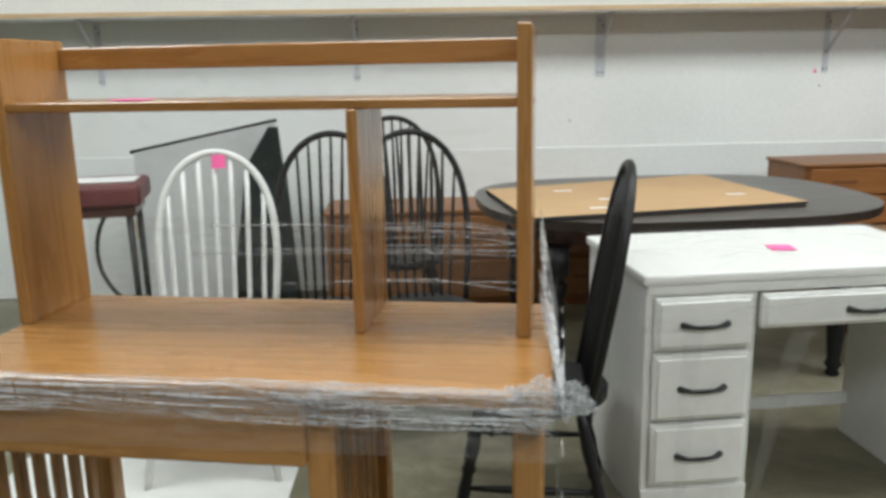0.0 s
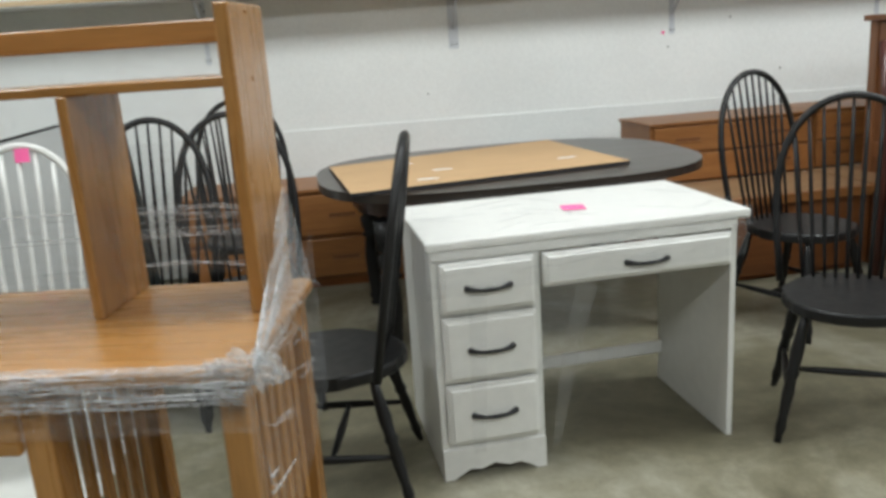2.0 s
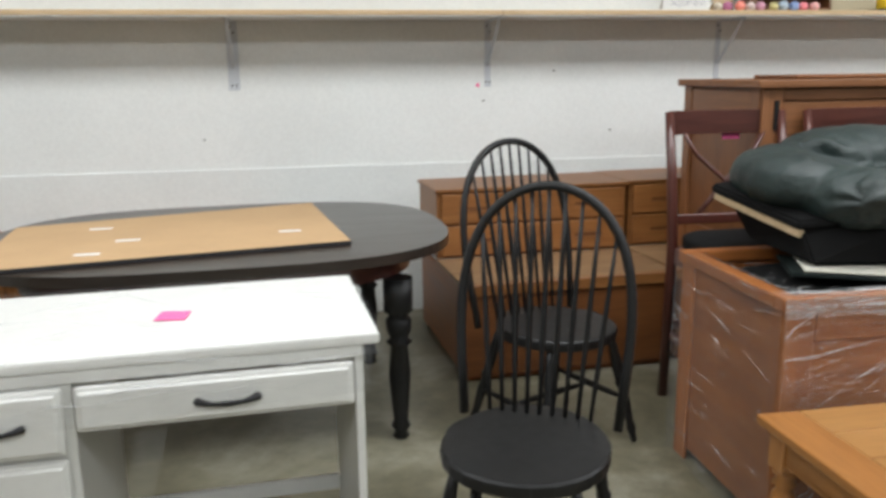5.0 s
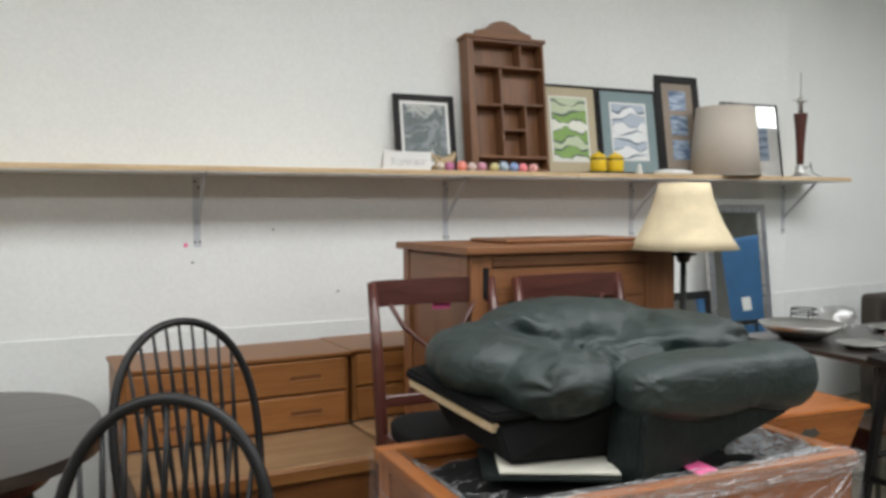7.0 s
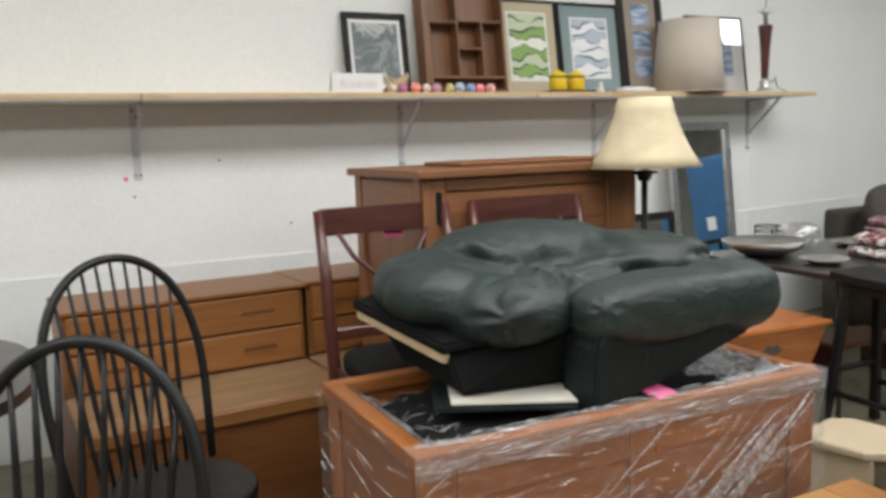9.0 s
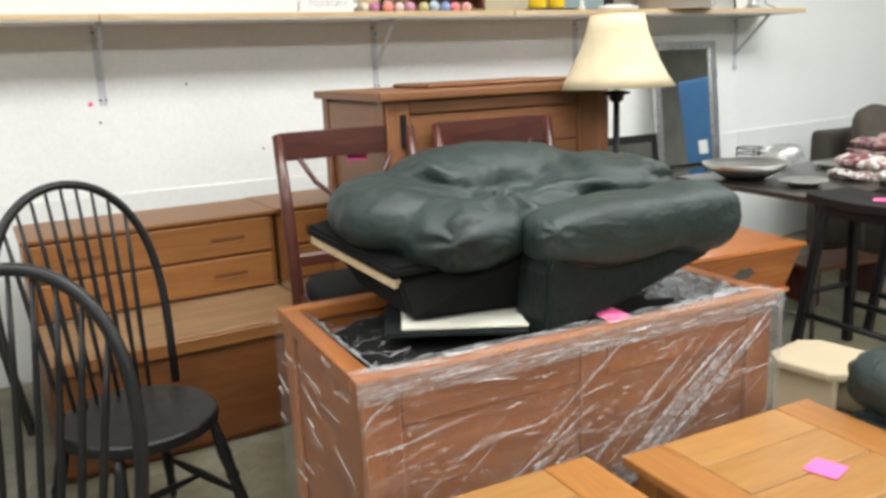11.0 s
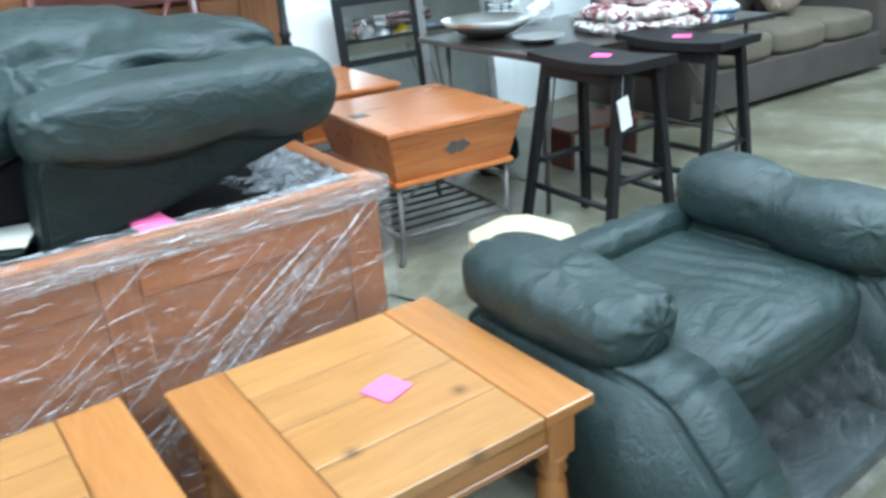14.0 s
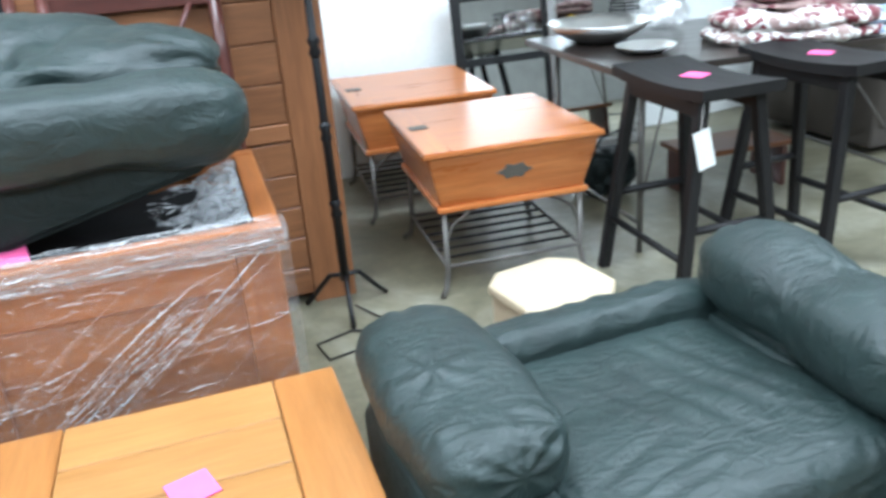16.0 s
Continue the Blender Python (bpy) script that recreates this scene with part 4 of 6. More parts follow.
for x0, x1 in ((0.0, 0.0117), (BW - 0.0117, BW)):
    for y0, y1 in ((0.013, 0.085), (BD - 0.085, BD - 0.013)):
        part("side_stile", bx(None, x0, x1, y0, y1, 0, BH - 0.043, 0.003), "crate_z", chest)
for name, a in (("rim_front", (-0.012, BW + 0.012, -0.012, 0.04)), ("rim_back", (-0.012, BW + 0.012, BD - 0.04, BD + 0.012))):
    part(name, bx(None, *a, BH - 0.042, BH, 0.006, 2), "crate_x", chest)
for x0, x1 in ((-0.012, 0.04), (BW - 0.04, BW + 0.012)):
    part("rim_side", bx(None, x0, x1, 0.041, BD - 0.041, BH - 0.042, BH, 0.006, 2), "crate_y", chest)
part("filling", puff(None, (BW / 2, BD / 2, 0.42), (BW - 0.085, BD - 0.085, 0.585), 8, 16, 0.02, 6), "underlining", chest, "black cloth filling the chest")


def wall_film(x0, x1, y, seed, axis="x", z0=0.01, z1=BH + 0.004, flip=1):
    bm = bmesh.new()
    nx, nz = 60, 34
    rows = []
    for i in range(nx + 1):
        row = []
        for j in range(nz + 1):
            u, v = i / nx, j / nz
            a = x0 + (x1 - x0) * u
            w = 0.009 + 0.005 * noise.noise(Vector((a * 3 + seed, v * 30 + a * 6, 1))) + 0.004 * noise.noise(Vector((a * 9 - v * 22, v * 9, seed)))
            z = z0 + (z1 - z0) * v
            row.append(bm.verts.new((a, y - flip * w, z) if axis == "x" else (y - flip * w, a, z)))
        rows.append(row)
    for i in range(nx):
        for j in range(nz):
            bm.faces.new((rows[i][j], rows[i + 1][j], rows[i + 1][j + 1], rows[i][j + 1])).smooth = True
    return bm


part("film_sheet", wall_film(-0.02, BW + 0.02, -0.014, 3), "film", chest, "clear stretch film")
part("film_sheet", wall_film(-0.016, BD + 0.016, -0.014, 8, "y"), "film", chest, "clear stretch film")
part("film_sheet", wall_film(-0.016, BD + 0.016, BW + 0.014, 12, "y", flip=-1), "film", chest, "clear stretch film")
part("film_lining", ribbon([(0.05, 0.045, BH), (0.05, BD - 0.045, BH)], [(0.17, 0.10, BH - 0.13), (0.15, BD - 0.1, BH - 0.14)], 0.03, 61), "film_dark", chest, "loose crumpled film")
part("film_lining", ribbon([(BW - 0.045, 0.045, BH), (BW - 0.045, BD - 0.045, BH)], [(BW - 0.26, 0.09, BH - 0.06), (BW - 0.25, BD - 0.1, BH - 0.08)], 0.03, 67), "film_dark", chest, "loose crumpled film")
part("film_lining", ribbon([(0.05, 0.043, BH - 0.002), (BW - 0.05, 0.043, BH - 0.002)], [(0.1, 0.09, BH - 0.15), (BW - 0.1, 0.10, BH - 0.13)], 0.02, 71), "film_dark", chest, "loose crumpled film")
part("film_rim", ribbon([(-0.02, -0.018, BH + 0.004), (BW + 0.02, -0.018, BH + 0.004)], [(-0.02, 0.046, BH + 0.006), (BW + 0.02, 0.046, BH + 0.006)], 0.005, 73), "film", chest, "clear stretch film")
part("film_rim", ribbon([(-0.02, -0.026, BH + 0.006), (BW + 0.02, -0.026, BH + 0.006)], [(-0.02, -0.024, BH - 0.05), (BW + 0.02, -0.024, BH - 0.05)], 0.004, 77), "film_thick", chest, "clear stretch film")
rnd = random.Random(11)
# Clustered and diagonal whitish ridges, painted highlights of the chest's wrinkled film.
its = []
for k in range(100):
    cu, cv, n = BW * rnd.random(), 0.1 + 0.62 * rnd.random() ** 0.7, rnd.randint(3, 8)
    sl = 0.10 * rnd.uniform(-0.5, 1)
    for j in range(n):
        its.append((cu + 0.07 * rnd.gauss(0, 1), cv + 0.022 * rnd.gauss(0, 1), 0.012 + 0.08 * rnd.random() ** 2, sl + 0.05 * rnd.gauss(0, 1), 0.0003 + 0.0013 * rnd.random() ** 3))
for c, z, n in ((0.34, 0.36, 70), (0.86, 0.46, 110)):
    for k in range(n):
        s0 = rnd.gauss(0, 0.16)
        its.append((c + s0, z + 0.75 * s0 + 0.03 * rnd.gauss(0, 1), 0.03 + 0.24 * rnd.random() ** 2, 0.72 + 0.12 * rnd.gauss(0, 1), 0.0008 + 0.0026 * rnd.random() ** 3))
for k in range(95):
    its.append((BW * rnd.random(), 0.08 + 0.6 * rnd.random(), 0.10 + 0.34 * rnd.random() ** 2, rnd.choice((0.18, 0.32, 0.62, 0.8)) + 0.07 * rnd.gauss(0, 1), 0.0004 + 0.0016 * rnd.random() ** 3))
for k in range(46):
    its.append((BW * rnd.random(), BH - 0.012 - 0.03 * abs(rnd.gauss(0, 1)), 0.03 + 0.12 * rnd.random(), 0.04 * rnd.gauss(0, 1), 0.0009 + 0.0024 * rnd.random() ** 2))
part("film_wrinkle", streaks(its, lambda u, v: (min(BW + 0.01, max(-0.01, u)), -0.027, min(BH, max(0.02, v))), 7), "film_ridge", chest, "whitish ridges painted as glints on film wrinkles")["kind"] = "stuff"
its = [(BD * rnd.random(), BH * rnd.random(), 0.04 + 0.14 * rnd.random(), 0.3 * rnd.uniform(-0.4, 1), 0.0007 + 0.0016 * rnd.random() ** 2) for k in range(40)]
part("film_wrinkle", streaks(its, lambda u, v: (-0.027, min(BD, max(0, u)), min(BH, max(0.02, v))), 8), "film_ridge", chest, "whitish ridges painted as glints on film wrinkles")["kind"] = "stuff"
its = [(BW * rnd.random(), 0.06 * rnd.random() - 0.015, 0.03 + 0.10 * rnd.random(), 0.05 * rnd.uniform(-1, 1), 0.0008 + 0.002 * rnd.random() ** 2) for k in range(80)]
part("film_wrinkle", streaks(its, lambda u, v: (min(BW, max(0.0, u)), v, BH + 0.009), 9), "film_ridge", chest, "whitish ridges painted as glints on film wrinkles")["kind"] = "stuff"
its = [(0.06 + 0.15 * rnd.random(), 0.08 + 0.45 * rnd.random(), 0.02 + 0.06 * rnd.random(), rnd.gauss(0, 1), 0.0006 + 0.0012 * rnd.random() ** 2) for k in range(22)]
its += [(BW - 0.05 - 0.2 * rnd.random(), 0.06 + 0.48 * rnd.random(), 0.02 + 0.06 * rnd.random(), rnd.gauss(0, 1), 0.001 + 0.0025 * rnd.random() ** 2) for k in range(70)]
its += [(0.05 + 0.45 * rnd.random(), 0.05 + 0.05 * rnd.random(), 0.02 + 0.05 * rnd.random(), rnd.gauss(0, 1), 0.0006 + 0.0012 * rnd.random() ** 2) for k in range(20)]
part("film_wrinkle", streaks(its, lambda u, v: (u, v, BH + 0.004 - 0.65 * max(0.0, 0.16 - 0.6 * abs(u - BW / 2)) - 0.3 * min(0.12, max(0, v - 0.04))), 15), "film_ridge", chest, "whitish ridges painted as glints on crumpled film folds")["kind"] = "stuff"

# ---- upturned green leather recliner half on the chest ----
rec = thing("upturned_recliner", "dark green leather recliner half upturned on the chest", "recliner")
part("seat_cushion", stuffed(
    [((3.08, 2.83, 1.005), (0.155, 0.21, 0.098), 2.3), ((3.47, 2.97, 1.035), (0.33, 0.20, 0.125), 2.4), ((3.20, 2.625, 0.97), (0.165, 0.165, 0.10), 2.2),
     ((3.755, 2.80, 1.025), (0.235, 0.22, 0.09), 2.6), ((3.46, 2.64, 0.985), (0.17, 0.115, 0.072), 2.2), ((3.38, 2.80, 0.96), (0.35, 0.25, 0.085), 2.5)], 0.018,
    [((3.33, 2.66, 1.06), (-0.4, -0.6, 0.7), 0.15, 9, 0.026), ((3.11, 2.50, 0.965), (-0.4, -0.8, 0.4), 0.10, 6, 0.014), ((3.98, 2.66, 1.03), (0.8, -0.5, 0.3), 0.24, 9, 0.018),
     ((3.50, 2.51, 1.03), (-0.2, -0.8, 0.5), 0.10, 6, 0.016)],
    [((3.04, 2.98, 1.11), (3.33, 2.70, 1.06), 0.024, 0.036), ((3.31, 2.69, 1.05), (3.70, 2.55, 1.03), 0.02, 0.034), ((3.17, 2.93, 1.13), (3.24, 2.74, 1.09), 0.018, 0.018), ((3.26, 2.62, 1.06), (3.20, 2.48, 0.93), 0.016, 0.018),
     ((3.22, 2.56, 1.06), (3.12, 2.46, 0.92), 0.02, 0.010), ((3.60, 2.66, 1.08), (3.70, 2.98, 1.10), 0.03, 0.016), ((2.95, 2.80, 1.03), (3.10, 2.60, 0.95), 0.02, 0.008),
     ((3.36, 2.60, 1.06), (3.30, 2.48, 0.95), 0.016, 0.012), ((3.40, 2.80, 1.12), (3.52, 2.98, 1.16), 0.012, 0.005), ((3.30, 2.86, 1.12), (3.36, 3.02, 1.15), 0.012, 0.005), ((3.02, 2.72, 1.08), (3.16, 2.70, 1.07), 0.012, 0.006), ((3.70, 2.60, 1.05), (3.92, 2.66, 1.08), 0.012, 0.007)], 64, 0.007, 2.0), "leather", rec)
part("arm_roll", stuffed(
    [((3.48, 2.455, 0.962), (0.17, 0.092, 0.070), 3.2), ((3.67, 2.462, 0.968), (0.27, 0.098, 0.076), 3.0), ((3.87, 2.495, 0.945), (0.125, 0.098, 0.098), 2.5)], 0.06,
    [((3.33, 2.385, 0.99), (-0.3, -0.8, 0.4), 0.06, 6, 0.005), ((3.98, 2.50, 0.97), (0.9, -0.3, 0.2), 0.10, 8, 0.006)],
    [((3.34, 2.375, 0.905), (3.92, 2.42, 0.895), 0.012, 0.010), ((3.36, 2.42, 1.035), (3.80, 2.45, 1.04), 0.03, 0.004)], 44, 0.0035, 5.0), "leather", rec)
side = bmesh.new()
prof2 = [(3.288, 0.712), (3.305, 0.712), (3.90, 0.845), (3.965, 0.90), (3.95, 0.955), (3.33, 0.95), (3.305, 0.90)]
fr = [side.verts.new((x, 2.380 + (x - 3.33) * 0.10, z)) for x, z in prof2]
bk = [side.verts.new((x, 2.53 + (x - 3.33) * 0.09, z)) for x, z in prof2]
side.faces.new(fr), side.faces.new(list(reversed(bk)))
for k in range(len(fr)):
    side.faces.new((fr[k], bk[k], bk[(k + 1) % len(fr)], fr[(k + 1) % len(fr)]))
bmesh.ops.bevel(side, geom=list(side.edges), offset=0.014, segments=3, affect="EDGES")
part("arm_panel", side, "leather_flat", rec)


def hexa(lo, hi, bev=0.008):
    """A six-sided block from four lower and four upper corners."""
    bm = bmesh.new()
    lo, hi = [bm.verts.new(c) for c in lo], [bm.verts.new(c) for c in hi]
    bm.faces.new(list(reversed(lo))), bm.faces.new(hi)
    for k in range(4):
        bm.faces.new((lo[k], lo[(k + 1) % 4], hi[(k + 1) % 4], hi[k]))
    bmesh.ops.bevel(bm, geom=list(bm.edges), offset=bev, segments=2, affect="EDGES")
    return bm


part("dust_cover", hexa([(3.025, 2.575, 0.772), (3.38, 2.53, 0.765), (3.38, 3.0, 0.76), (3.03, 2.95, 0.78)], [(3.01, 2.62, 0.868), (3.40, 2.50, 0.95), (3.40, 3.0, 0.97), (2.94, 2.95, 0.93)]), "underlining", rec, "black cloth underside")
part("footrest_board", hexa([(2.885, 2.97, 0.945), (2.99, 2.615, 0.872), (3.20, 2.54, 0.90), (3.10, 2.97, 0.98)], [(2.885, 2.97, 0.975), (2.99, 2.615, 0.902), (3.20, 2.54, 0.925), (3.10, 2.97, 1.01)]), "underlining", rec, "black cloth board")
part("frame_board", hexa([(2.895, 2.96, 0.922), (2.997, 2.622, 0.848), (3.03, 2.625, 0.848), (2.93, 2.96, 0.922)], [(2.895, 2.96, 0.944), (2.997, 2.622, 0.871), (3.03, 2.625, 0.871), (2.93, 2.96, 0.944)], 0.002), "ply", rec, "raw plywood edge")
part("canvas_flap", hexa([(3.07, 2.75, 0.757), (2.985, 2.56, 0.757), (3.265, 2.41, 0.757), (3.32, 2.56, 0.757)], [(3.07, 2.75, 0.763), (2.985, 2.56, 0.763), (3.265, 2.41, 0.763), (3.32, 2.56, 0.763)], 0.002), "canvas", rec, "cream canvas flap")
part("canvas_border", hexa([(3.05, 2.82, 0.742), (2.94, 2.565, 0.742), (3.25, 2.388, 0.749), (3.33, 2.56, 0.742)], [(3.05, 2.82, 0.754), (2.94, 2.565, 0.754), (3.25, 2.388, 0.754), (3.33, 2.56, 0.754)], 0.006), "leather_flat", rec)
sticky((0, 0, 0), where=pose(3.50, 2.39, 0.752, 8, 0, 12), on="the chest rim")


# ---- pine end tables ----
def end_table(m, label):
    t = thing("end_table", label, "table", m, "pine end tables")
    w, d, h, b = 0.655, 0.575, 0.443, 0.125
    part("end_board", bx(None, 0, b, 0, d, h - 0.026, h, 0.005, 2), "pine_y", t)
    part("end_board", bx(None, w - b, w, 0, d, h - 0.026, h, 0.005, 2), "pine_y", t)
    for k in range(4):
        part("plank", bx(None, b + 0.002, w - b - 0.002, k * d / 4 + 0.0018, (k + 1) * d / 4 - 0.0018, h - 0.026, h - 0.0005, 0.0025), "pine_plank", t)
    i = 0.035
    for x0, x1, y0, y1, mt in ((i + 0.05, w - i - 0.05, i, i + 0.02, "pine_x"), (i + 0.05, w - i - 0.05, d - i - 0.02, d - i, "pine_x"), (i, i + 0.02, i + 0.05, d - i - 0.05, "pine_y"), (w - i - 0.02, w - i, i + 0.05, d - i - 0.05, "pine_y")):
        part("apron", bx(None, x0, x1, y0, y1, h - 0.115, h - 0.027, 0.003), mt, t)
        part("bead", bx(None, x0, x1, y0 - 0.005, y1 + 0.005, h - 0.106, h - 0.094, 0.003), mt, t)
    prof = [(0.018, 0), (0.024, 0.012), (0.022, 0.03), (0.03, 0.05), (0.021, 0.07), (0.026, 0.12), (0.034, 0.19), (0.03, 0.235), (0.02, 0.25), (0.033, 0.265), (0.021, 0.28), (0.034, 0.295), (0.03, 0.305)]
    for x in (i + 0.025, w - i - 0.025):
        for y in (i + 0.025, d - i - 0.025):
            leg = part("leg", lathe(None, prof, (x, y, 0), 16), "pine_z", t)
            part("leg_block", bx(None, x - 0.034, x + 0.034, y - 0.034, y + 0.034, 0.305, h - 0.027, 0.004), "pine_z", leg)
    return t


t1 = end_table(pose(2.687, 1.712, 0), "orange knotty pine end table with turned legs")
copy_thing(t1, pose(3.413, 1.660, 0, 0, 0, -0.3))
sticky((2.982, 2.044, 0.4445), 12, on="the pine end table")
sticky((3.77, 1.937, 0.4445), 18, on="the pine end table")


# ---- green leather recliner base ----
arm = thing("reclining_chair", "dark green leather recliner without its backrest", "recliner", pose(4.607, 1.755, 0, 0, 0, 3))
part("seat", stuffed([((0.025, 0.12, 0.350), (0.30, 0.27, 0.088), 6.0), ((0.025, -0.06, 0.345), (0.285, 0.135, 0.09), 4.2)], 0.05,
    [((-0.25, -0.13, 0.44), (-0.3, -0.3, 1), 0.12, 11, 0.005), ((0.26, -0.13, 0.44), (0.3, -0.3, 1), 0.11, 9, 0.006)],
    [((-0.23, -0.08, 0.452), (-0.02, 0.0, 0.454), 0.010, 0.006), ((-0.23, -0.12, 0.452), (0.02, -0.07, 0.454), 0.010, 0.006), ((-0.22, -0.15, 0.45), (0.0, -0.12, 0.45), 0.010, 0.005),
     ((-0.02, 0.30, 0.452), (0.10, -0.10, 0.454), 0.014, 0.005), ((0.06, 0.32, 0.452), (0.17, -0.06, 0.454), 0.016, 0.006), ((0.13, 0.32, 0.452), (0.23, -0.02, 0.454), 0.014, 0.005),
     ((-0.10, 0.25, 0.452), (0.02, -0.03, 0.454), 0.014, 0.003), ((-0.27, -0.195, 0.375), (0.27, -0.195, 0.375), 0.008, 0.009)], 52, 0.0025, 3.0), "leather", arm)
part("back_rail", stuffed([((0.02, 0.385, 0.40), (0.385, 0.062, 0.098), 4.0)], 0.03,
    [((0.05, 0.36, 0.50), (0, -0.3, 1), 0.14, 7, 0.008), ((-0.2, 0.36, 0.50), (0, -0.3, 1), 0.12, 6, 0.007), ((0.22, 0.36, 0.50), (0, -0.3, 1), 0.12, 7, 0.007)],
    [((-0.3, 0.345, 0.47), (0.3, 0.345, 0.475), 0.012, 0.006)], 34, 0.004, 8.0), "leather", arm)
for sx, zz, fore, sunk, out in ((-1, 0.508, 0.0, 0.0, 0.0), (1, 0.522, -0.13, 0.018, 0.05)):
    ym, yf = 0.30 + fore * 0.3, 0.07 + fore
    part("arm_pad", stuffed(
        [((sx * (0.368 + out), ym, zz + 0.006), (0.125, 0.155, 0.086 + sunk), 2.6), ((sx * (0.362 + out), yf, zz - 0.012), (0.13, 0.15 - fore * 0.3, 0.082 + sunk), 2.9)], 0.07,
        [((sx * (0.36 + out), yf - 0.13, zz - 0.005), (-sx * 0.3, -1, 0.25), 0.10, 9, 0.006), ((sx * (0.40 + out), ym - 0.14, zz + 0.07), (sx * 0.4, 0, 1), 0.08, 6, 0.008), ((sx * (0.37 + out), ym + 0.15, zz), (0, 1, 0.2), 0.10, 9, 0.012),
         ((sx * (0.27 + out), yf - 0.10, zz + 0.03), (-sx * 1, -0.6, 0.4), 0.07, 6, 0.006)],
        [((sx * (0.24 + out), ym - 0.13, zz + 0.01), (sx * (0.48 + out), ym - 0.12, zz + 0.04), 0.014, 0.009), ((sx * (0.468 + out), yf - 0.12, zz - 0.005), (sx * (0.475 + out), ym + 0.12, zz + 0.015), 0.007, 0.008), ((sx * (0.28 + out), yf - 0.13, zz + 0.03), (sx * (0.44 + out), yf - 0.07, zz + 0.045), 0.009, 0.012),
         ((sx * (0.25 + out), yf - 0.06, zz + 0.02), (sx * (0.42 + out), yf - 0.13, zz + 0.03), 0.008, 0.012), ((sx * (0.30 + out), yf + 0.02, zz + 0.06), (sx * (0.42 + out), yf + 0.10, zz + 0.068), 0.008, 0.005), ((sx * (0.40 + out), ym - 0.02, zz + 0.07), (sx * (0.32 + out), ym + 0.09, zz + 0.07), 0.008, 0.005)], 52, 0.003, 4.0 + sx), "leather", arm)
    body = bmesh.new()
    sidep = [(0.43, 0.04), (0.43, 0.38), (0.37, 0.452), (-0.11, 0.452), (-0.19, 0.43), (-0.335, 0.28), (-0.43, 0.04)]
    a = [body.verts.new((sx * (0.268 + out), y, z)) for y, z in sidep]
    b = [body.verts.new((sx * (0.478 + out), y, z)) for y, z in sidep]
    body.faces.new(a), body.faces.new(list(reversed(b)))
    for k in range(len(a)):
        body.faces.new((a[k], b[k], b[(k + 1) % len(a)], a[(k + 1) % len(a)]))
    bmesh.ops.bevel(body, geom=list(body.edges), offset=0.026, segments=4, affect="EDGES")
    for fc in body.faces:
        fc.smooth = True
    part("arm_body", body, "leather", arm)
    part("foot", bx(None, sx * (0.37 + out) - 0.04, sx * (0.37 + out) + 0.04, -0.38, 0.36, 0, 0.05, 0.004), "black_metal", arm)
part("front_panel", bx(None, -0.26, 0.26, -0.175, -0.14, 0.08, 0.30, 0.02, 3), "leather_flat", arm)
part("footrest", bx(None, -0.25, 0.25, -0.36, -0.18, 0.09, 0.14, 0.02, 3), "leather_flat", arm)
part("footrest_film", ribbon([(-0.26, -0.18, 0.30), (0.26, -0.18, 0.31)], [(-0.26, -0.39, 0.12), (0.27, -0.40, 0.12)], 0.035, 81), "film_grey", arm, "loose clear film")
part("base_board", bx(None, -0.06, 0.55, -0.46, -0.42, 0.0, 0.04, 0.004), "ply", arm, "raw wooden slat")

# ---- cream step stool ----
stp = thing("step_stool", "small cream plastic step stool on the floor", "stool", pose(4.83, 2.75, 0, 0, 0, 10))
o = 0.165
oct_ = [(-o, -o * 0.6), (-o * 0.6, -o), (o * 0.6, -o), (o, -o * 0.6), (o, o * 0.6), (o * 0.6, o), (-o * 0.6, o), (-o, o * 0.6)]
part("top", slab(None, oct_, 0.215, 0.25, 0.012, 3), "step", stp)
for sx in (-1, 1):
    bm = bx(None, sx * 0.13 - 0.012, sx * 0.13 + 0.012, -0.12, 0.12, 0, 0.216, 0.008, 2)
    part("side", bm, "step", stp)
part("brace", bx(None, -0.118, 0.118, -0.012, 0.012, 0.09, 0.2155, 0.004), "step", stp)


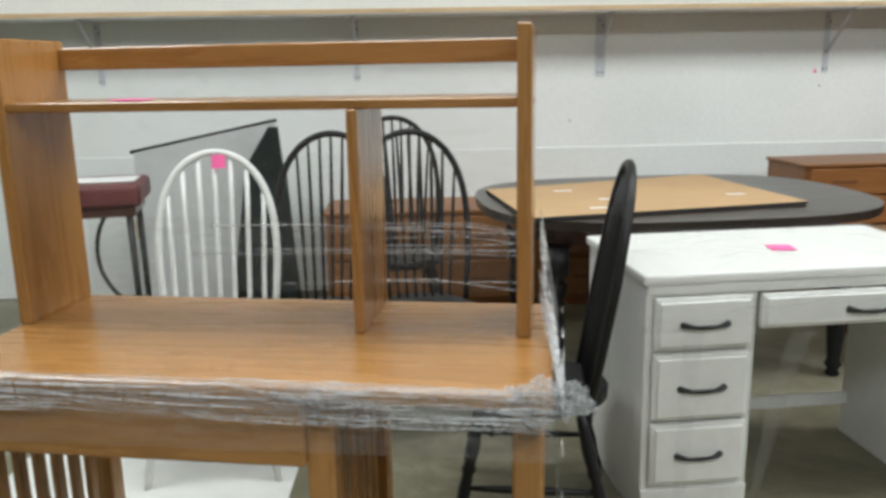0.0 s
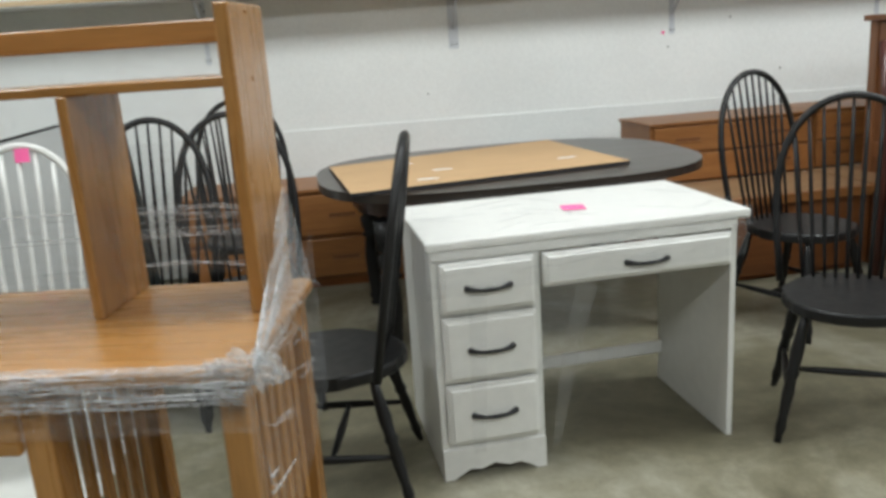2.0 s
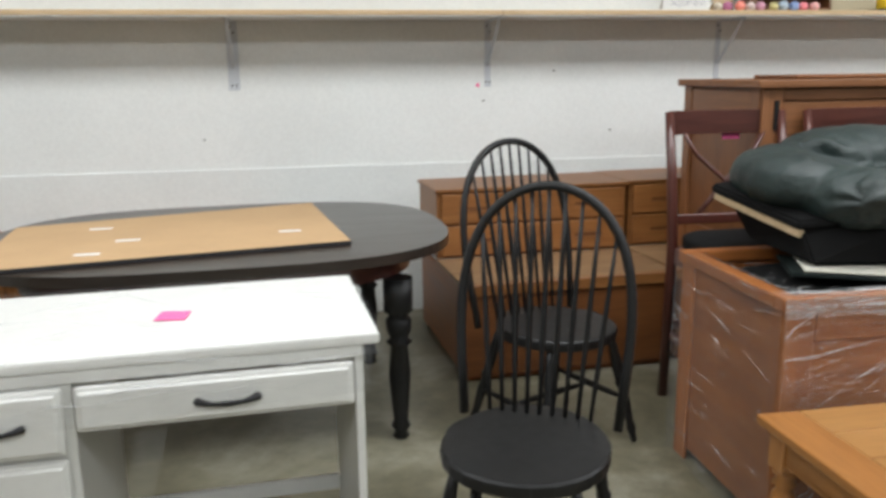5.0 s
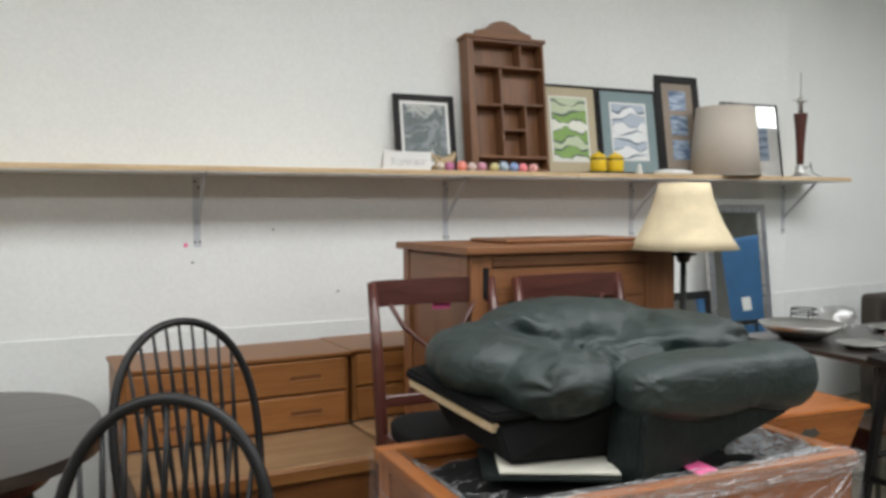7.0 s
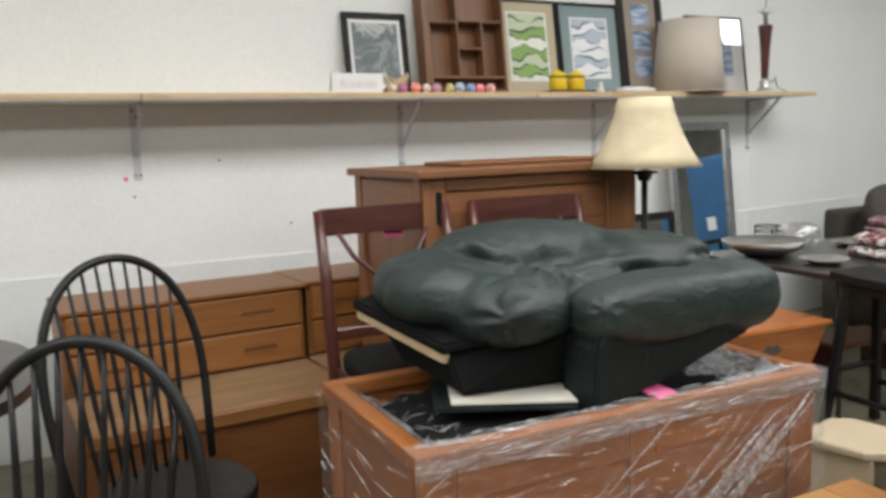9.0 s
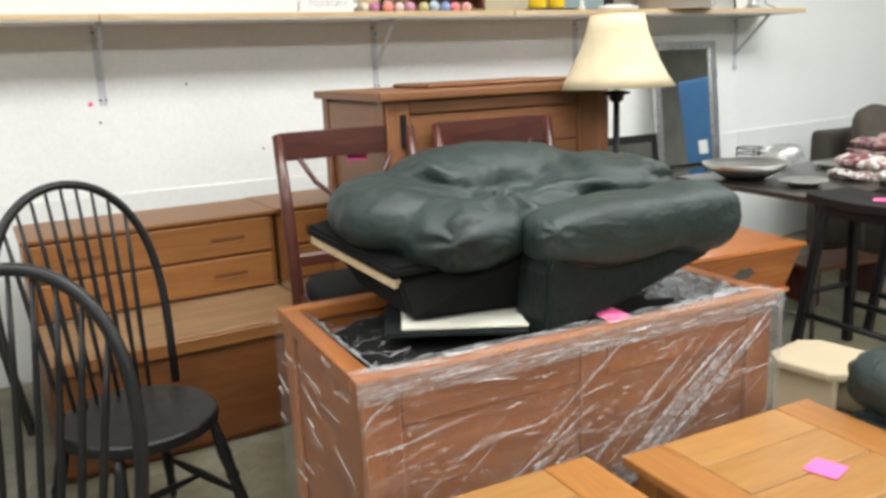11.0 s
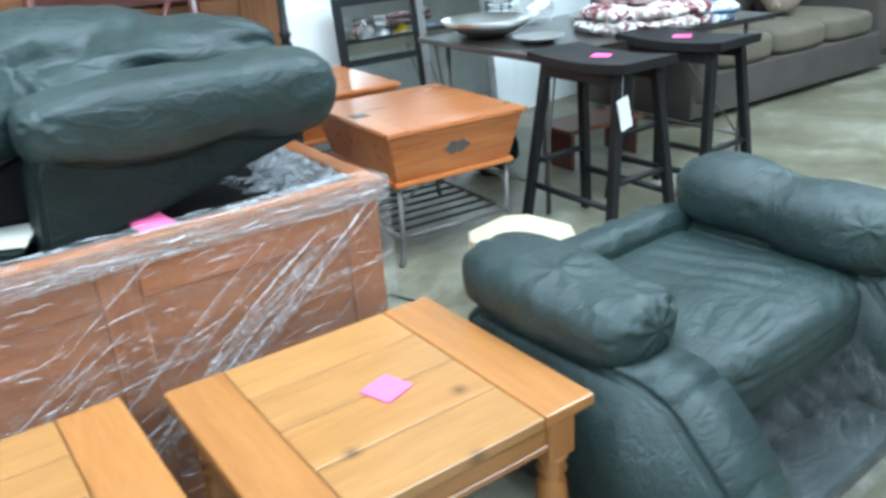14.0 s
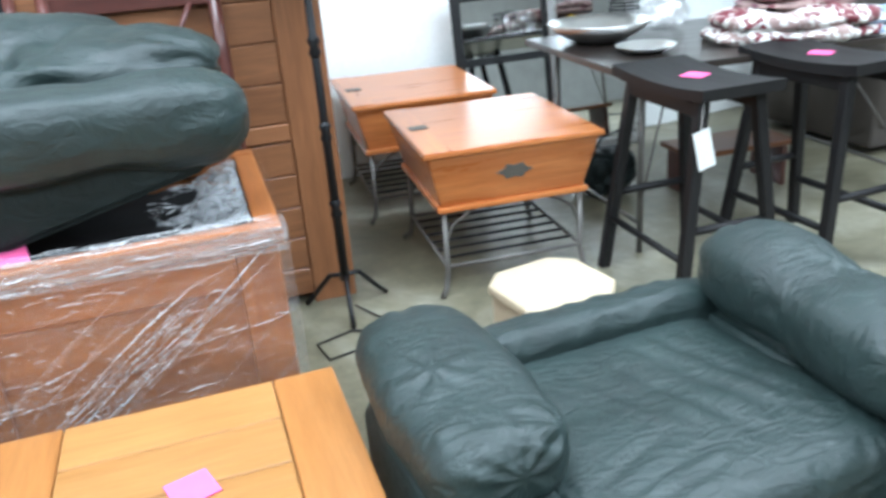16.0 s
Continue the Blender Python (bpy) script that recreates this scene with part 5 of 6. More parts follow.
# ---- lidded cherry tables on iron stands ----
def chest_table(m, label):
    t = thing("chest_table", label, "table", m, "lidded tables on iron stands")
    w, d, h = 0.66, 0.72, 0.56
    part("lid", bx(None, 0, w, 0, d, h - 0.022, h, 0.008, 2), "cherry_x", t)
    part("lid_end", bx(None, 0.003, 0.10, 0.003, d - 0.003, h + 0.0005, h + 0.003, 0.001), "cherry_y", t)
    bm = bmesh.new()
    lo = [bm.verts.new(c) for c in ((0.06, 0.06, 0.345), (w - 0.06, 0.06, 0.345), (w - 0.06, d - 0.06, 0.345), (0.06, d - 0.06, 0.345))]
    hi = [bm.verts.new(c) for c in ((0.015, 0.015, h - 0.023), (w - 0.015, 0.015, h - 0.023), (w - 0.015, d - 0.015, h - 0.023), (0.015, d - 0.015, h - 0.023))]
    bm.faces.new(list(reversed(lo))), bm.faces.new(hi)
    for k in range(4):
        bm.faces.new((lo[k], lo[(k + 1) % 4], hi[(k + 1) % 4], hi[k]))
    bmesh.ops.bevel(bm, geom=list(bm.edges), offset=0.004, segments=1, affect="EDGES")
    part("box", bm, "cherry_x", t)
    part("base_moulding", bx(None, 0.045, w - 0.045, 0.045, d - 0.045, 0.325, 0.346, 0.006, 2), "cherry_x", t)
    kp = [(0.07, 0.0), (0.04, 0.012), (0.03, 0.03), (0.0, 0.022), (-0.03, 0.03), (-0.04, 0.012), (-0.07, 0.0), (-0.04, -0.012), (-0.03, -0.03), (0.0, -0.022), (0.03, -0.03), (0.04, -0.012)]
    bm = slab(None, kp, 0, 0.004, 0.001, 1)
    bmesh.ops.rotate(bm, verts=bm.verts, matrix=Matrix.Rotation(radians(90 + 13), 3, "X"))
    bmesh.ops.translate(bm, verts=bm.verts, vec=(w / 2, 0.036, 0.45))
    part("escutcheon", bm, "iron", t, "dark iron lock plate")
    part("hinge_plate", bx(None, 0.03, 0.10, 0.33, 0.39, h + 0.003, h + 0.006, 0.001), "iron", t, "dark iron plate")
    for x in (0.07, w - 0.07):
        for y in (0.07, d - 0.07):
            ox, oy = (1 if x > 0.3 else -1), (1 if y > 0.3 else -1)
            leg = part("leg", tube(None, [(x, y, 0.326), (x, y, 0.1), (x + ox * 0.012, y + oy * 0.012, 0.03), (x + ox * 0.035, y + oy * 0.035, 0.008)], 0.011, 8), "iron", t)
            part("scroll", tube(None, [(x, y, 0.2), (x - ox * 0.03, y, 0.27), (x - ox * 0.085, y, 0.305), (x - ox * 0.12, y, 0.32)], 0.006, 6), "iron", leg)
    for y in (0.07, d - 0.07):
        part("shelf_rail", tube(None, [(0.07, y, 0.11), (w - 0.07, y, 0.11)], 0.008, 6), "iron", t)
    for x in (0.07, w - 0.07):
        part("shelf_rail", tube(None, [(x, 0.07, 0.11), (x, d - 0.07, 0.11)], 0.008, 6), "iron", t)
    for k in range(6):
        y = 0.07 + (k + 1) * (d - 0.14) / 7
        part("shelf_bar", tube(None, [(0.07, y, 0.112), (w - 0.07, y, 0.112)], 0.006, 6), "black_metal", t)
    return t


ct = chest_table(pose(4.605, 3.24, 0, 0, 0, -4), "reddish wooden lidded table on a wrought iron stand")
copy_thing(ct, pose(4.56, 4.12, 0, 0, 0, -4))


# ---- saddle bar stools ----
def bar_stool(m, label):
    s = thing("bar_stool", label, "stool", m, "black saddle stools")
    h = 0.765
    bm = bmesh.new()
    rows = []
    for i in range(17):
        u = i / 16 * 2 - 1
        z = h - 0.017 * (1 - u * u)
        rows.append([bm.verts.new((u * 0.27, y, z + dz)) for y, dz in ((-0.147, -0.036), (-0.147, 0.0), (0.147, 0.0), (0.147, -0.036))])
    for a, b in zip(rows, rows[1:]):
        for j in range(4):
            bm.faces.new((a[j], a[(j + 1) % 4], b[(j + 1) % 4], b[j]))
    bm.faces.new(rows[0]), bm.faces.new(list(reversed(rows[-1])))
    bmesh.ops.bevel(bm, geom=[e for e in bm.edges if e.calc_face_angle(0) > 1.0], offset=0.006, segments=2, affect="EDGES")
    part("seat", bm, "espresso_x", s)
    legs = {}
    for sx in (-1, 1):
        for sy in (-1, 1):
            a, b = Vector((sx * 0.20, sy * 0.10, h - 0.045)), Vector((sx * 0.255, sy * 0.185, 0))
            legs[sx, sy] = (a, b)
            bm = bmesh.new()
            q = 0.019
            lo = [bm.verts.new(b + Vector((dx * q, dy * q, 0))) for dx, dy in ((-1, -1), (1, -1), (1, 1), (-1, 1))]
            hi = [bm.verts.new(a + Vector((dx * q, dy * q, 0))) for dx, dy in ((-1, -1), (1, -1), (1, 1), (-1, 1))]
            bm.faces.new(list(reversed(lo))), bm.faces.new(hi)
            for k in range(4):
                bm.faces.new((lo[k], lo[(k + 1) % 4], hi[(k + 1) % 4], hi[k]))
            bmesh.ops.bevel(bm, geom=list(bm.edges), offset=0.003, segments=1, affect="EDGES")
            part("leg", bm, "espresso_z", s)
    for sy in (-1, 1):
        p, q = legs[-1, sy][0].lerp(legs[-1, sy][1], 0.72), legs[1, sy][0].lerp(legs[1, sy][1], 0.72)
        part("rung", tube(None, [p, q], 0.015, 4), "espresso_x", s)
    for sx in (-1, 1):
        p, q = legs[sx, -1][0].lerp(legs[sx, -1][1], 0.58), legs[sx, 1][0].lerp(legs[sx, 1][1], 0.58)
        part("rung", tube(None, [p, q], 0.015, 4), "espresso_y", s)
    for sy in (-1, 1):
        part("seat_rail", bx(None, -0.20, 0.20, sy * 0.11 - 0.01, sy * 0.11 + 0.01, h - 0.10, h - 0.055, 0.003), "espresso_x", s)
    return s


M_ST1, M_ST2 = pose(5.475, 3.0, 0, 0, 0, -91), pose(6.03, 3.02, 0, 0, 0, -87)
st = bar_stool(M_ST1, "black wooden saddle bar stool with a hanging paper tag")
tag = bx(None, 0.252, 0.254, -0.165, -0.105, 0.515, 0.64, 0.0005)
bmesh.ops.rotate(tag, verts=tag.verts, cent=(0.253, -0.135, 0.64), matrix=Matrix.Rotation(radians(14), 3, "X"))
part("price_tag", tag, "paper", st, "white paper price tag")
part("tag_string", tube(None, [(0.253, -0.135, 0.637), (0.235, -0.115, 0.735)], 0.001, 4), "paper", st)
bar_stool(M_ST2, "black wooden saddle bar stool beside a folding table")
sticky((0, 0, 0), where=M_ST1 @ pose(0.0, 0.01, 0.7495, 0, 0, 30), on="the black stool seat")
sticky((0, 0, 0), where=M_ST2 @ pose(-0.02, 0.0, 0.7495, 0, 0, 30), on="the black stool seat")

# ---- dark table with bowls and quilts ----
ft = thing("serving_table", "dark wooden table with thin folding metal legs", "table", pose(5.36, 3.24, 0, 0, 0, -3))
part("tabletop", bx(None, 0, 1.55, 0, 0.95, 0.712, 0.74, 0.005, 2), "table_top", ft)
for x in (0.12, 1.43):
    for y in (0.08, 0.86):
        part("leg", tube(None, [(x, y, 0.712), (x, y, 0.0)], 0.012, 8), "iron", ft)
    part("leg_brace", tube(None, [(x, 0.08, 0.12), (x, 0.86, 0.12)], 0.009, 6), "iron", ft)
    part("diagonal_brace", tube(None, [(x, 0.1, 0.14), (x + (0.3 if x < 1 else -0.3), 0.36, 0.705)], 0.005, 6), "iron", ft)


def dish(name, label, at, r, h, mat, cat):
    prof = [(r * 0.4, 0), (r * 0.62, h * 0.22), (r * 0.85, h * 0.6), (r, h), (r * 0.97, h * 1.02), (r * 0.82, h * 0.64), (r * 0.58, h * 0.28), (0.0005, h * 0.12)]
    return tagged(part(name, lathe(None, prof, at, 32), mat), label, cat, "metal dishes")


dish("metal_bowl", "wide shallow brushed steel bowl on the dark table", (5.63, 3.90, 0.740), 0.225, 0.085, "chrome", "bowl")
dish("metal_plate", "small steel plate on the dark table", (5.63, 3.53, 0.740), 0.12, 0.03, "chrome", "plate")
dish("metal_plate", "small steel plate on the dark table", (6.28, 3.86, 0.740), 0.10, 0.025, "chrome", "plate")
wire = thing("wire_stand", "small black wire stand on the dark table", "stand", pose(5.86, 4.08, 0.74))
for z in (0.10, 0.13):
    part("ring", tube(None, [(0.07 * math.cos(a), 0.07 * math.sin(a), z) for a in [2 * math.pi * k / 20 for k in range(20)]], 0.004, 6, True), "black_metal", wire)
for k in range(3):
    a = 2 * math.pi * k / 3
    part("foot", tube(None, [(0.07 * math.cos(a), 0.07 * math.sin(a), 0.13), (0.075 * math.cos(a), 0.075 * math.sin(a), 0.0)], 0.004, 6), "black_metal", wire)
tagged(part("glass_jar", lathe(None, [(0.06, 0), (0.10, 0.03), (0.115, 0.08), (0.09, 0.135), (0.05, 0.15), (0.045, 0.145), (0.085, 0.13), (0.108, 0.08), (0.09, 0.035), (0.001, 0.008)], (6.0, 3.97, 0.740), 26), "glass"), "round clear glass jar on the dark table", "jar")
tagged(part("orange_trinket", puff(None, (6.40, 3.68, 0.79), (0.11, 0.09, 0.10), 2.2, 10, 0.02, 20, 2), "yellow"), "small orange knitted ornament on the dark table", "ornament")
QC = [[(0.68, 0.64, 0.58), (0.34, 0.24, 0.22), (0.70, 0.68, 0.64), (0.17, 0.04, 0.05), (0.62, 0.58, 0.5), (0.25, 0.29, 0.36)],
      [(0.20, 0.08, 0.09), (0.32, 0.22, 0.2), (0.16, 0.06, 0.09), (0.38, 0.24, 0.13)],
      [(0.75, 0.74, 0.70), (0.25, 0.32, 0.42), (0.75, 0.72, 0.68), (0.45, 0.22, 0.12), (0.3, 0.36, 0.24)]]
for i, (c, s, lab) in enumerate((((6.22, 3.42, 0.795), (0.66, 0.42, 0.11), "folded cream and red patchwork quilt"), ((6.36, 3.52, 0.885), (0.52, 0.36, 0.08), "folded dark red blanket on a quilt"), ((6.56, 3.36, 0.775), (0.36, 0.34, 0.075), "folded white floral quilt"))):
    mt = patched("quilt_cloth_" + "abc"[i], QC[i], 9.0, 0.9, 1.0)
    q = thing("folded_quilt", lab, "quilt", pose(*c, 0, 0, -20 + 9 * i), "folded quilts")
    n_l = 2
    for k in range(n_l):
        zc = s[2] * ((k + 0.5) / n_l - 0.5)
        part("fold", puff(None, (0.012 * (k - 1), 0.01 * (1 - k), zc), (s[0] * (1 - 0.05 * k), s[1] * (1 - 0.04 * k), s[2] / n_l * 1.35), 2.9, 24, 0.028, 8, i * 3.0 + k * 1.7, None, 0.014), mt, q)
tagged(part("paper_sheet", slab(None, [(6.28, 3.40), (6.5, 3.36), (6.53, 3.48), (6.31, 3.52)], 0.924, 0.926, 0, 1), "paper"), "white paper sheet lying on the blankets", "paper")

ub = thing("low_bench", "low reddish wooden bench under the dark table", "bench", pose(6.25, 3.80, 0, 0, 0, -3))
# Top in the shade-darkened wood, dim as it looks under the table.
part("top", bx(None, -0.27, 0.27, -0.14, 0.14, 0.20, 0.225, 0.004), "bench_shaded", ub)
for sx in (-1, 1):
    part("leg", bx(None, sx * 0.23 - 0.012, sx * 0.23 + 0.012, -0.12, 0.12, 0, 0.2, 0.003), "mahog_z", ub)

bag = thing("black_bag", "slumped black bag on the floor under the table", "bag", pose(5.72, 4.02, 0, 0, 0, 20))
part("body", puff(None, (0, 0, 0.115), (0.34, 0.24, 0.22), 2.8, 24, 0.022, 9, 6, None, 0.02), "leather_flat", bag)
part("strap", tube(None, [(-0.13, -0.03, 0.19), (-0.09, -0.06, 0.29), (0.02, -0.07, 0.31), (0.10, -0.05, 0.27), (0.13, -0.02, 0.18)], 0.010, 6, flat=0.5), "black", bag)

# ---- brown sofa ----
sofa = thing("sofa", "brown corduroy sofa with taupe seat cushions", "sofa", pose(7.08, 3.76, 0, 0, 0, 0))
part("base", bx(None, 0.02, 2.38, 0.03, 0.9, 0.04, 0.30, 0.02, 3), "sofa", sofa)
for x in (0.12, 2.28):
    part("arm", puff(None, (x, 0.46, 0.34), (0.26, 0.92, 0.62), 4.0, 26, 0.008, 5, x), "sofa", sofa)
for k in range(3):
    part("seat_cushion", puff(None, (0.58 + k * 0.62, 0.38, 0.385), (0.615, 0.72, 0.19), 5.0, 22, 0.008, 5, k), "sofa_seat", sofa)
    part("back_cushion", puff(None, (0.58 + k * 0.62, 0.76, 0.66), (0.61, 0.26, 0.46), 3.6, 22, 0.014, 5, k + 4, Matrix.Rotation(radians(-10), 3, "X")), "sofa", sofa)
part("back", bx(None, 0.1, 2.3, 0.82, 0.98, 0.1, 0.84, 0.05, 4), "sofa", sofa)
tagged(part("throw_pillow", puff(None, (7.40, 4.36, 0.80), (0.46, 0.16, 0.44), 2.6, 20, 0.012, 6, 1, Matrix.Rotation(radians(-16), 3, "X")), "sofa"), "dark brown throw pillow on the sofa", "pillow")
tagged(part("throw_pillow", puff(None, (8.55, 4.2, 0.70), (0.44, 0.16, 0.42), 2.6, 20, 0.012, 6, 5, Matrix.Rotation(radians(-18), 3, "X")), "pillow"), "beige patterned throw pillow on the sofa", "pillow")

# ---- floor lamp ----
lp = thing("floor_lamp", "black iron floor lamp with cream bell shade, off", "lamp", pose(4.31, 3.36, 0))
sh = [(0.225, 0.0), (0.195, 0.045), (0.165, 0.10), (0.138, 0.16), (0.117, 0.22), (0.105, 0.275)]
shade = lathe(None, sh + [(0.103, 0.275)] + [(r - 0.003, z) for r, z in reversed(sh)], (0, 0, 1.285), 36)
part("shade", shade, "shade", lp, "cream parchment bell shade")
part("pole", tube(None, [(0, 0, 0.12), (0, 0, 0.7), (0, 0, 1.34)], [0.017, 0.015, 0.012], 10), "black_metal", lp)
part("collar", lathe(None, [(0.012, 0), (0.028, 0.012), (0.03, 0.03), (0.055, 0.036), (0.055, 0.042), (0.012, 0.05)], (0, 0, 1.225), 14), "black_metal", lp)
for z in (0.35, 0.62, 0.9):
    part("twist", lathe(None, [(0.012, 0), (0.022, 0.02), (0.014, 0.04), (0.022, 0.06), (0.012, 0.08)], (0, 0, z), 12), "black_metal", lp)
for k in range(3):
    a = 2 * math.pi * k / 3 + 0.4
    part("foot", tube(None, [(0, 0, 0.14), (0.06 * math.cos(a), 0.06 * math.sin(a), 0.13), (0.13 * math.cos(a), 0.13 * math.sin(a), 0.05), (0.17 * math.cos(a), 0.17 * math.sin(a), 0.008)], 0.009, 7), "black_metal", lp)
part("cord", tube(None, [(0.02, -0.02, 0.02), (0.1, -0.16, 0.006), (0.02, -0.30, 0.006), (-0.14, -0.34, 0.006), (-0.16, -0.22, 0.006), (-0.03, -0.18, 0.008), (0.16, -0.28, 0.006), (0.22, -0.45, 0.006)], 0.004, 6), "black_metal", lp)


# ---- leaning mirrors and frames ----
def framed(name, label, cat, m, w, h, fw, frame_mat, face_mat, mat_border=None, border=0.0, d=0.02, group=""):
    """A rectangular frame standing in the local x-z plane, face towards -y."""
    p = thing(name, label, cat, m, group)
    for nm, a in (("frame_top", (0, w, h - fw, h)), ("frame_bottom", (0, w, 0, fw))):
        part(nm, bx(None, a[0], a[1], -d, 0, a[2], a[3], 0.003), frame_mat, p)
    for x0, x1 in ((0, fw), (w - fw, w)):
        part("frame_side", bx(None, x0, x1, -d, 0, fw, h - fw, 0.003), frame_mat, p)
    if mat_border:
        part("mount", bx(None, fw, w - fw, -d * 0.5, -0.002, fw, h - fw, 0), mat_border, p)
        part("print", bx(None, fw + border, w - fw - border, -d * 0.5 - 0.0015, -d * 0.5 - 0.0005, fw + border * 1.1, h - fw - border, 0), face_mat, p)
    else:
        part("face", bx(None, fw, w - fw, -d * 0.5, -0.002, fw, h - fw, 0), face_mat, p)
    return p


framed("tall_mirror", "tall silver-framed mirror leaning on the wall", "mirror", pose(5.80, 4.70, 0, -6.5, 0, -2), 0.52, 1.49, 0.05, "silver", "mirror", d=0.03)
fm = framed("wall_mirror", "black-framed mirror with crossbar leaning on the wall", "mirror", pose(5.27, 4.72, 0.12, -7, 0, 0), 0.56, 0.80, 0.05, "black", "mirror", d=0.025)
part("crossbar", bx(None, 0.05, 0.51, -0.024, -0.002, 0.42, 0.46, 0.003), "black", fm)
part("foot", bx(None, 0.05, 0.51, -0.03, 0.06, -0.118, 0.0, 0.004), "black", fm)

# ---- things on the wall shelf ----
SZ = SHELF_Z + 0.001
M["print_mountain"] = patched("mountain_print", [(0.05, 0.06, 0.06), (0.28, 0.31, 0.33), (0.12, 0.15, 0.15), (0.5, 0.52, 0.5), (0.3, 0.31, 0.24)], 7, 0.5, 0.8)
M["mount_tan"] = plain("tan_mount", (0.52, 0.45, 0.31), 0.8, amount=0.04)
M["mount_blue"] = plain("grey_blue_mount", (0.24, 0.32, 0.33), 0.8, amount=0.04)
M["mount_brown"] = plain("brown_mount", (0.33, 0.27, 0.22), 0.8, amount=0.05)
M["photo"] = patched("seascape_photo", [(0.12, 0.2, 0.38), (0.45, 0.55, 0.68), (0.1, 0.17, 0.3), (0.6, 0.66, 0.7)], 4, 0.4, 0.6)
for nd in M["photo"].node_tree.nodes:
    if nd.type == "MAPPING":
        nd.inputs["Scale"].default_value = (1.5, 1, 8)
lean = lambda x, y, tilt=-8, rz=0: pose(x, y, SZ, tilt, 0, rz)
framed("picture_frame", "dark-framed mountain print leaning on the wall shelf", "picture", lean(3.62, 4.865), 0.37, 0.44, 0.035, "espresso_x", "print_mountain", "paper", 0.02, group="pictures on the shelf")
pg = framed("picture_frame", "tan-mounted green landscape print leaning on the wall", "picture", lean(4.555, 4.85), 0.42, 0.555, 0.014, "espresso_x", "paper", "mount_tan", 0.058, group="pictures on the shelf")
pb = framed("picture_frame", "grey-blue mounted dune print in a dark frame", "picture", lean(4.985, 4.85), 0.46, 0.555, 0.018, "espresso_x", "paper", "mount_blue", 0.07, group="pictures on the shelf")


def hills(parent, x0, x1, z0, z1, tones, seed):
    """Rolling hill shapes of a printed landscape, one thin layer over another."""
    r = random.Random(seed)
    part("print_sky", bx(None, x0, x1, -0.0122, -0.0117, z0, z1, 0), tones[0], parent)
    rows = 7
    for k in range(rows):
        y = -0.0126 - 0.0004 * k
        base = z1 - (z1 - z0) * (k + 0.6) / rows
        ph, amp, fr = r.uniform(0, 6), (z1 - z0) * r.uniform(0.035, 0.06), r.uniform(5, 9)
        crest = [(x0 + (x1 - x0) * j / 16, min(z1, base + amp * math.sin(ph + fr * j / 16) + 0.3 * amp * math.sin(2.7 * fr * j / 16))) for j in range(17)]
        for nm, dz, dy, tone in (("print_ridge", 0.0, 0.0, tones[1]), ("print_hill", -(0.006 + 0.012 * r.random()), -0.0002, tones[2 + k % (len(tones) - 2)])):
            bm = bmesh.new()
            top = [bm.verts.new((x, y + dy, max(z0 + 0.0012, z + dz * abs(math.sin(ph + fr * 0.5 * i / 16))))) for i, (x, z) in enumerate(crest)]
            low = [bm.verts.new((x, y + dy, z0)) for x, z in crest]
            for i in range(16):
                bm.faces.new((low[i], low[i + 1], top[i + 1], top[i]))
            part(nm, bm, tone, parent)


for nm, c in (("ink_dark", (0.05, 0.08, 0.07)), ("ink_green", (0.22, 0.38, 0.09)), ("ink_pale_green", (0.52, 0.60, 0.40)), ("ink_cream", (0.78, 0.80, 0.70)), ("ink_slate", (0.14, 0.19, 0.25)), ("ink_grey_blue", (0.45, 0.52, 0.60)), ("ink_white", (0.80, 0.82, 0.82))):
    M[nm] = plain("print_" + nm, c, 0.5, grain=60, amount=0.05, bump=0)
hills(pg, 0.084, 0.336, 0.09, 0.475, ("ink_pale_green", "ink_dark", "ink_pale_green", "ink_green", "ink_cream", "ink_green"), 3)
hills(pb, 0.100, 0.360, 0.105, 0.457, ("ink_grey_blue", "ink_slate", "ink_white", "ink_grey_blue", "ink_white"), 5)
p4 = framed("picture_frame", "dark frame with three small sea photographs", "picture", lean(5.455, 4.86), 0.36, 0.67, 0.05, "espresso_x", "mount_brown", group="pictures on the shelf")
for k in range(3):
    part("photograph", bx(None, 0.11, 0.25, -0.0135, -0.0115, 0.11 + k * 0.165, 0.24 + k * 0.165, 0), "photo", p4, "small blue sea photograph")
p5 = framed("picture_frame", "pale seascape print behind shiny glass", "picture", lean(6.02, 4.87), 0.52, 0.52, 0.012, "espresso_x", "photo", "paper", 0.10, group="pictures on the shelf")
part("glass", bx(None, 0.012, 0.508, -0.014, -0.0125, 0.012, 0.508, 0), "glass", p5)

curio = thing("curio_shelf", "brown wooden curio shelf with small compartments and arched crest", "shelf", pose(4.04, 4.86, SZ, -6, 0, 0))
cw, ch, cd = 0.51, 0.76, 0.10
part("back_board", bx(None, 0.012, cw - 0.012, -0.008, -0.001, 0.0, ch - 0.01, 0), "walnut_z", curio)
for x0, x1 in ((0, 0.045), (cw - 0.014, cw)):
    part("side", bx(None, x0, x1, -cd, 0, 0, ch, 0.003), "walnut_z", curio)
for z in (0.0, 0.075, ch - 0.014):
    part("shelf_board", bx(None, 0.046, cw - 0.015, -cd, -0.009, z, z + 0.014, 0.002), "walnut_x", curio)
for x0, x1, z in ((0.046, 0.49, 0.60), (0.046, 0.205, 0.375), (0.22, 0.49, 0.385), (0.222, 0.36, 0.235)):
    part("shelf_board", bx(None, x0, x1, -cd + 0.002, -0.009, z, z + 0.012, 0.002), "walnut_x", curio)
for x, z0, z1 in ((0.345, 0.612, 0.744), (0.206, 0.09, 0.598), (0.361, 0.09, 0.384)):
    part("divider", bx(None, x, x + 0.012, -cd + 0.002, -0.009, z0, z1, 0.002), "walnut_z", curio)
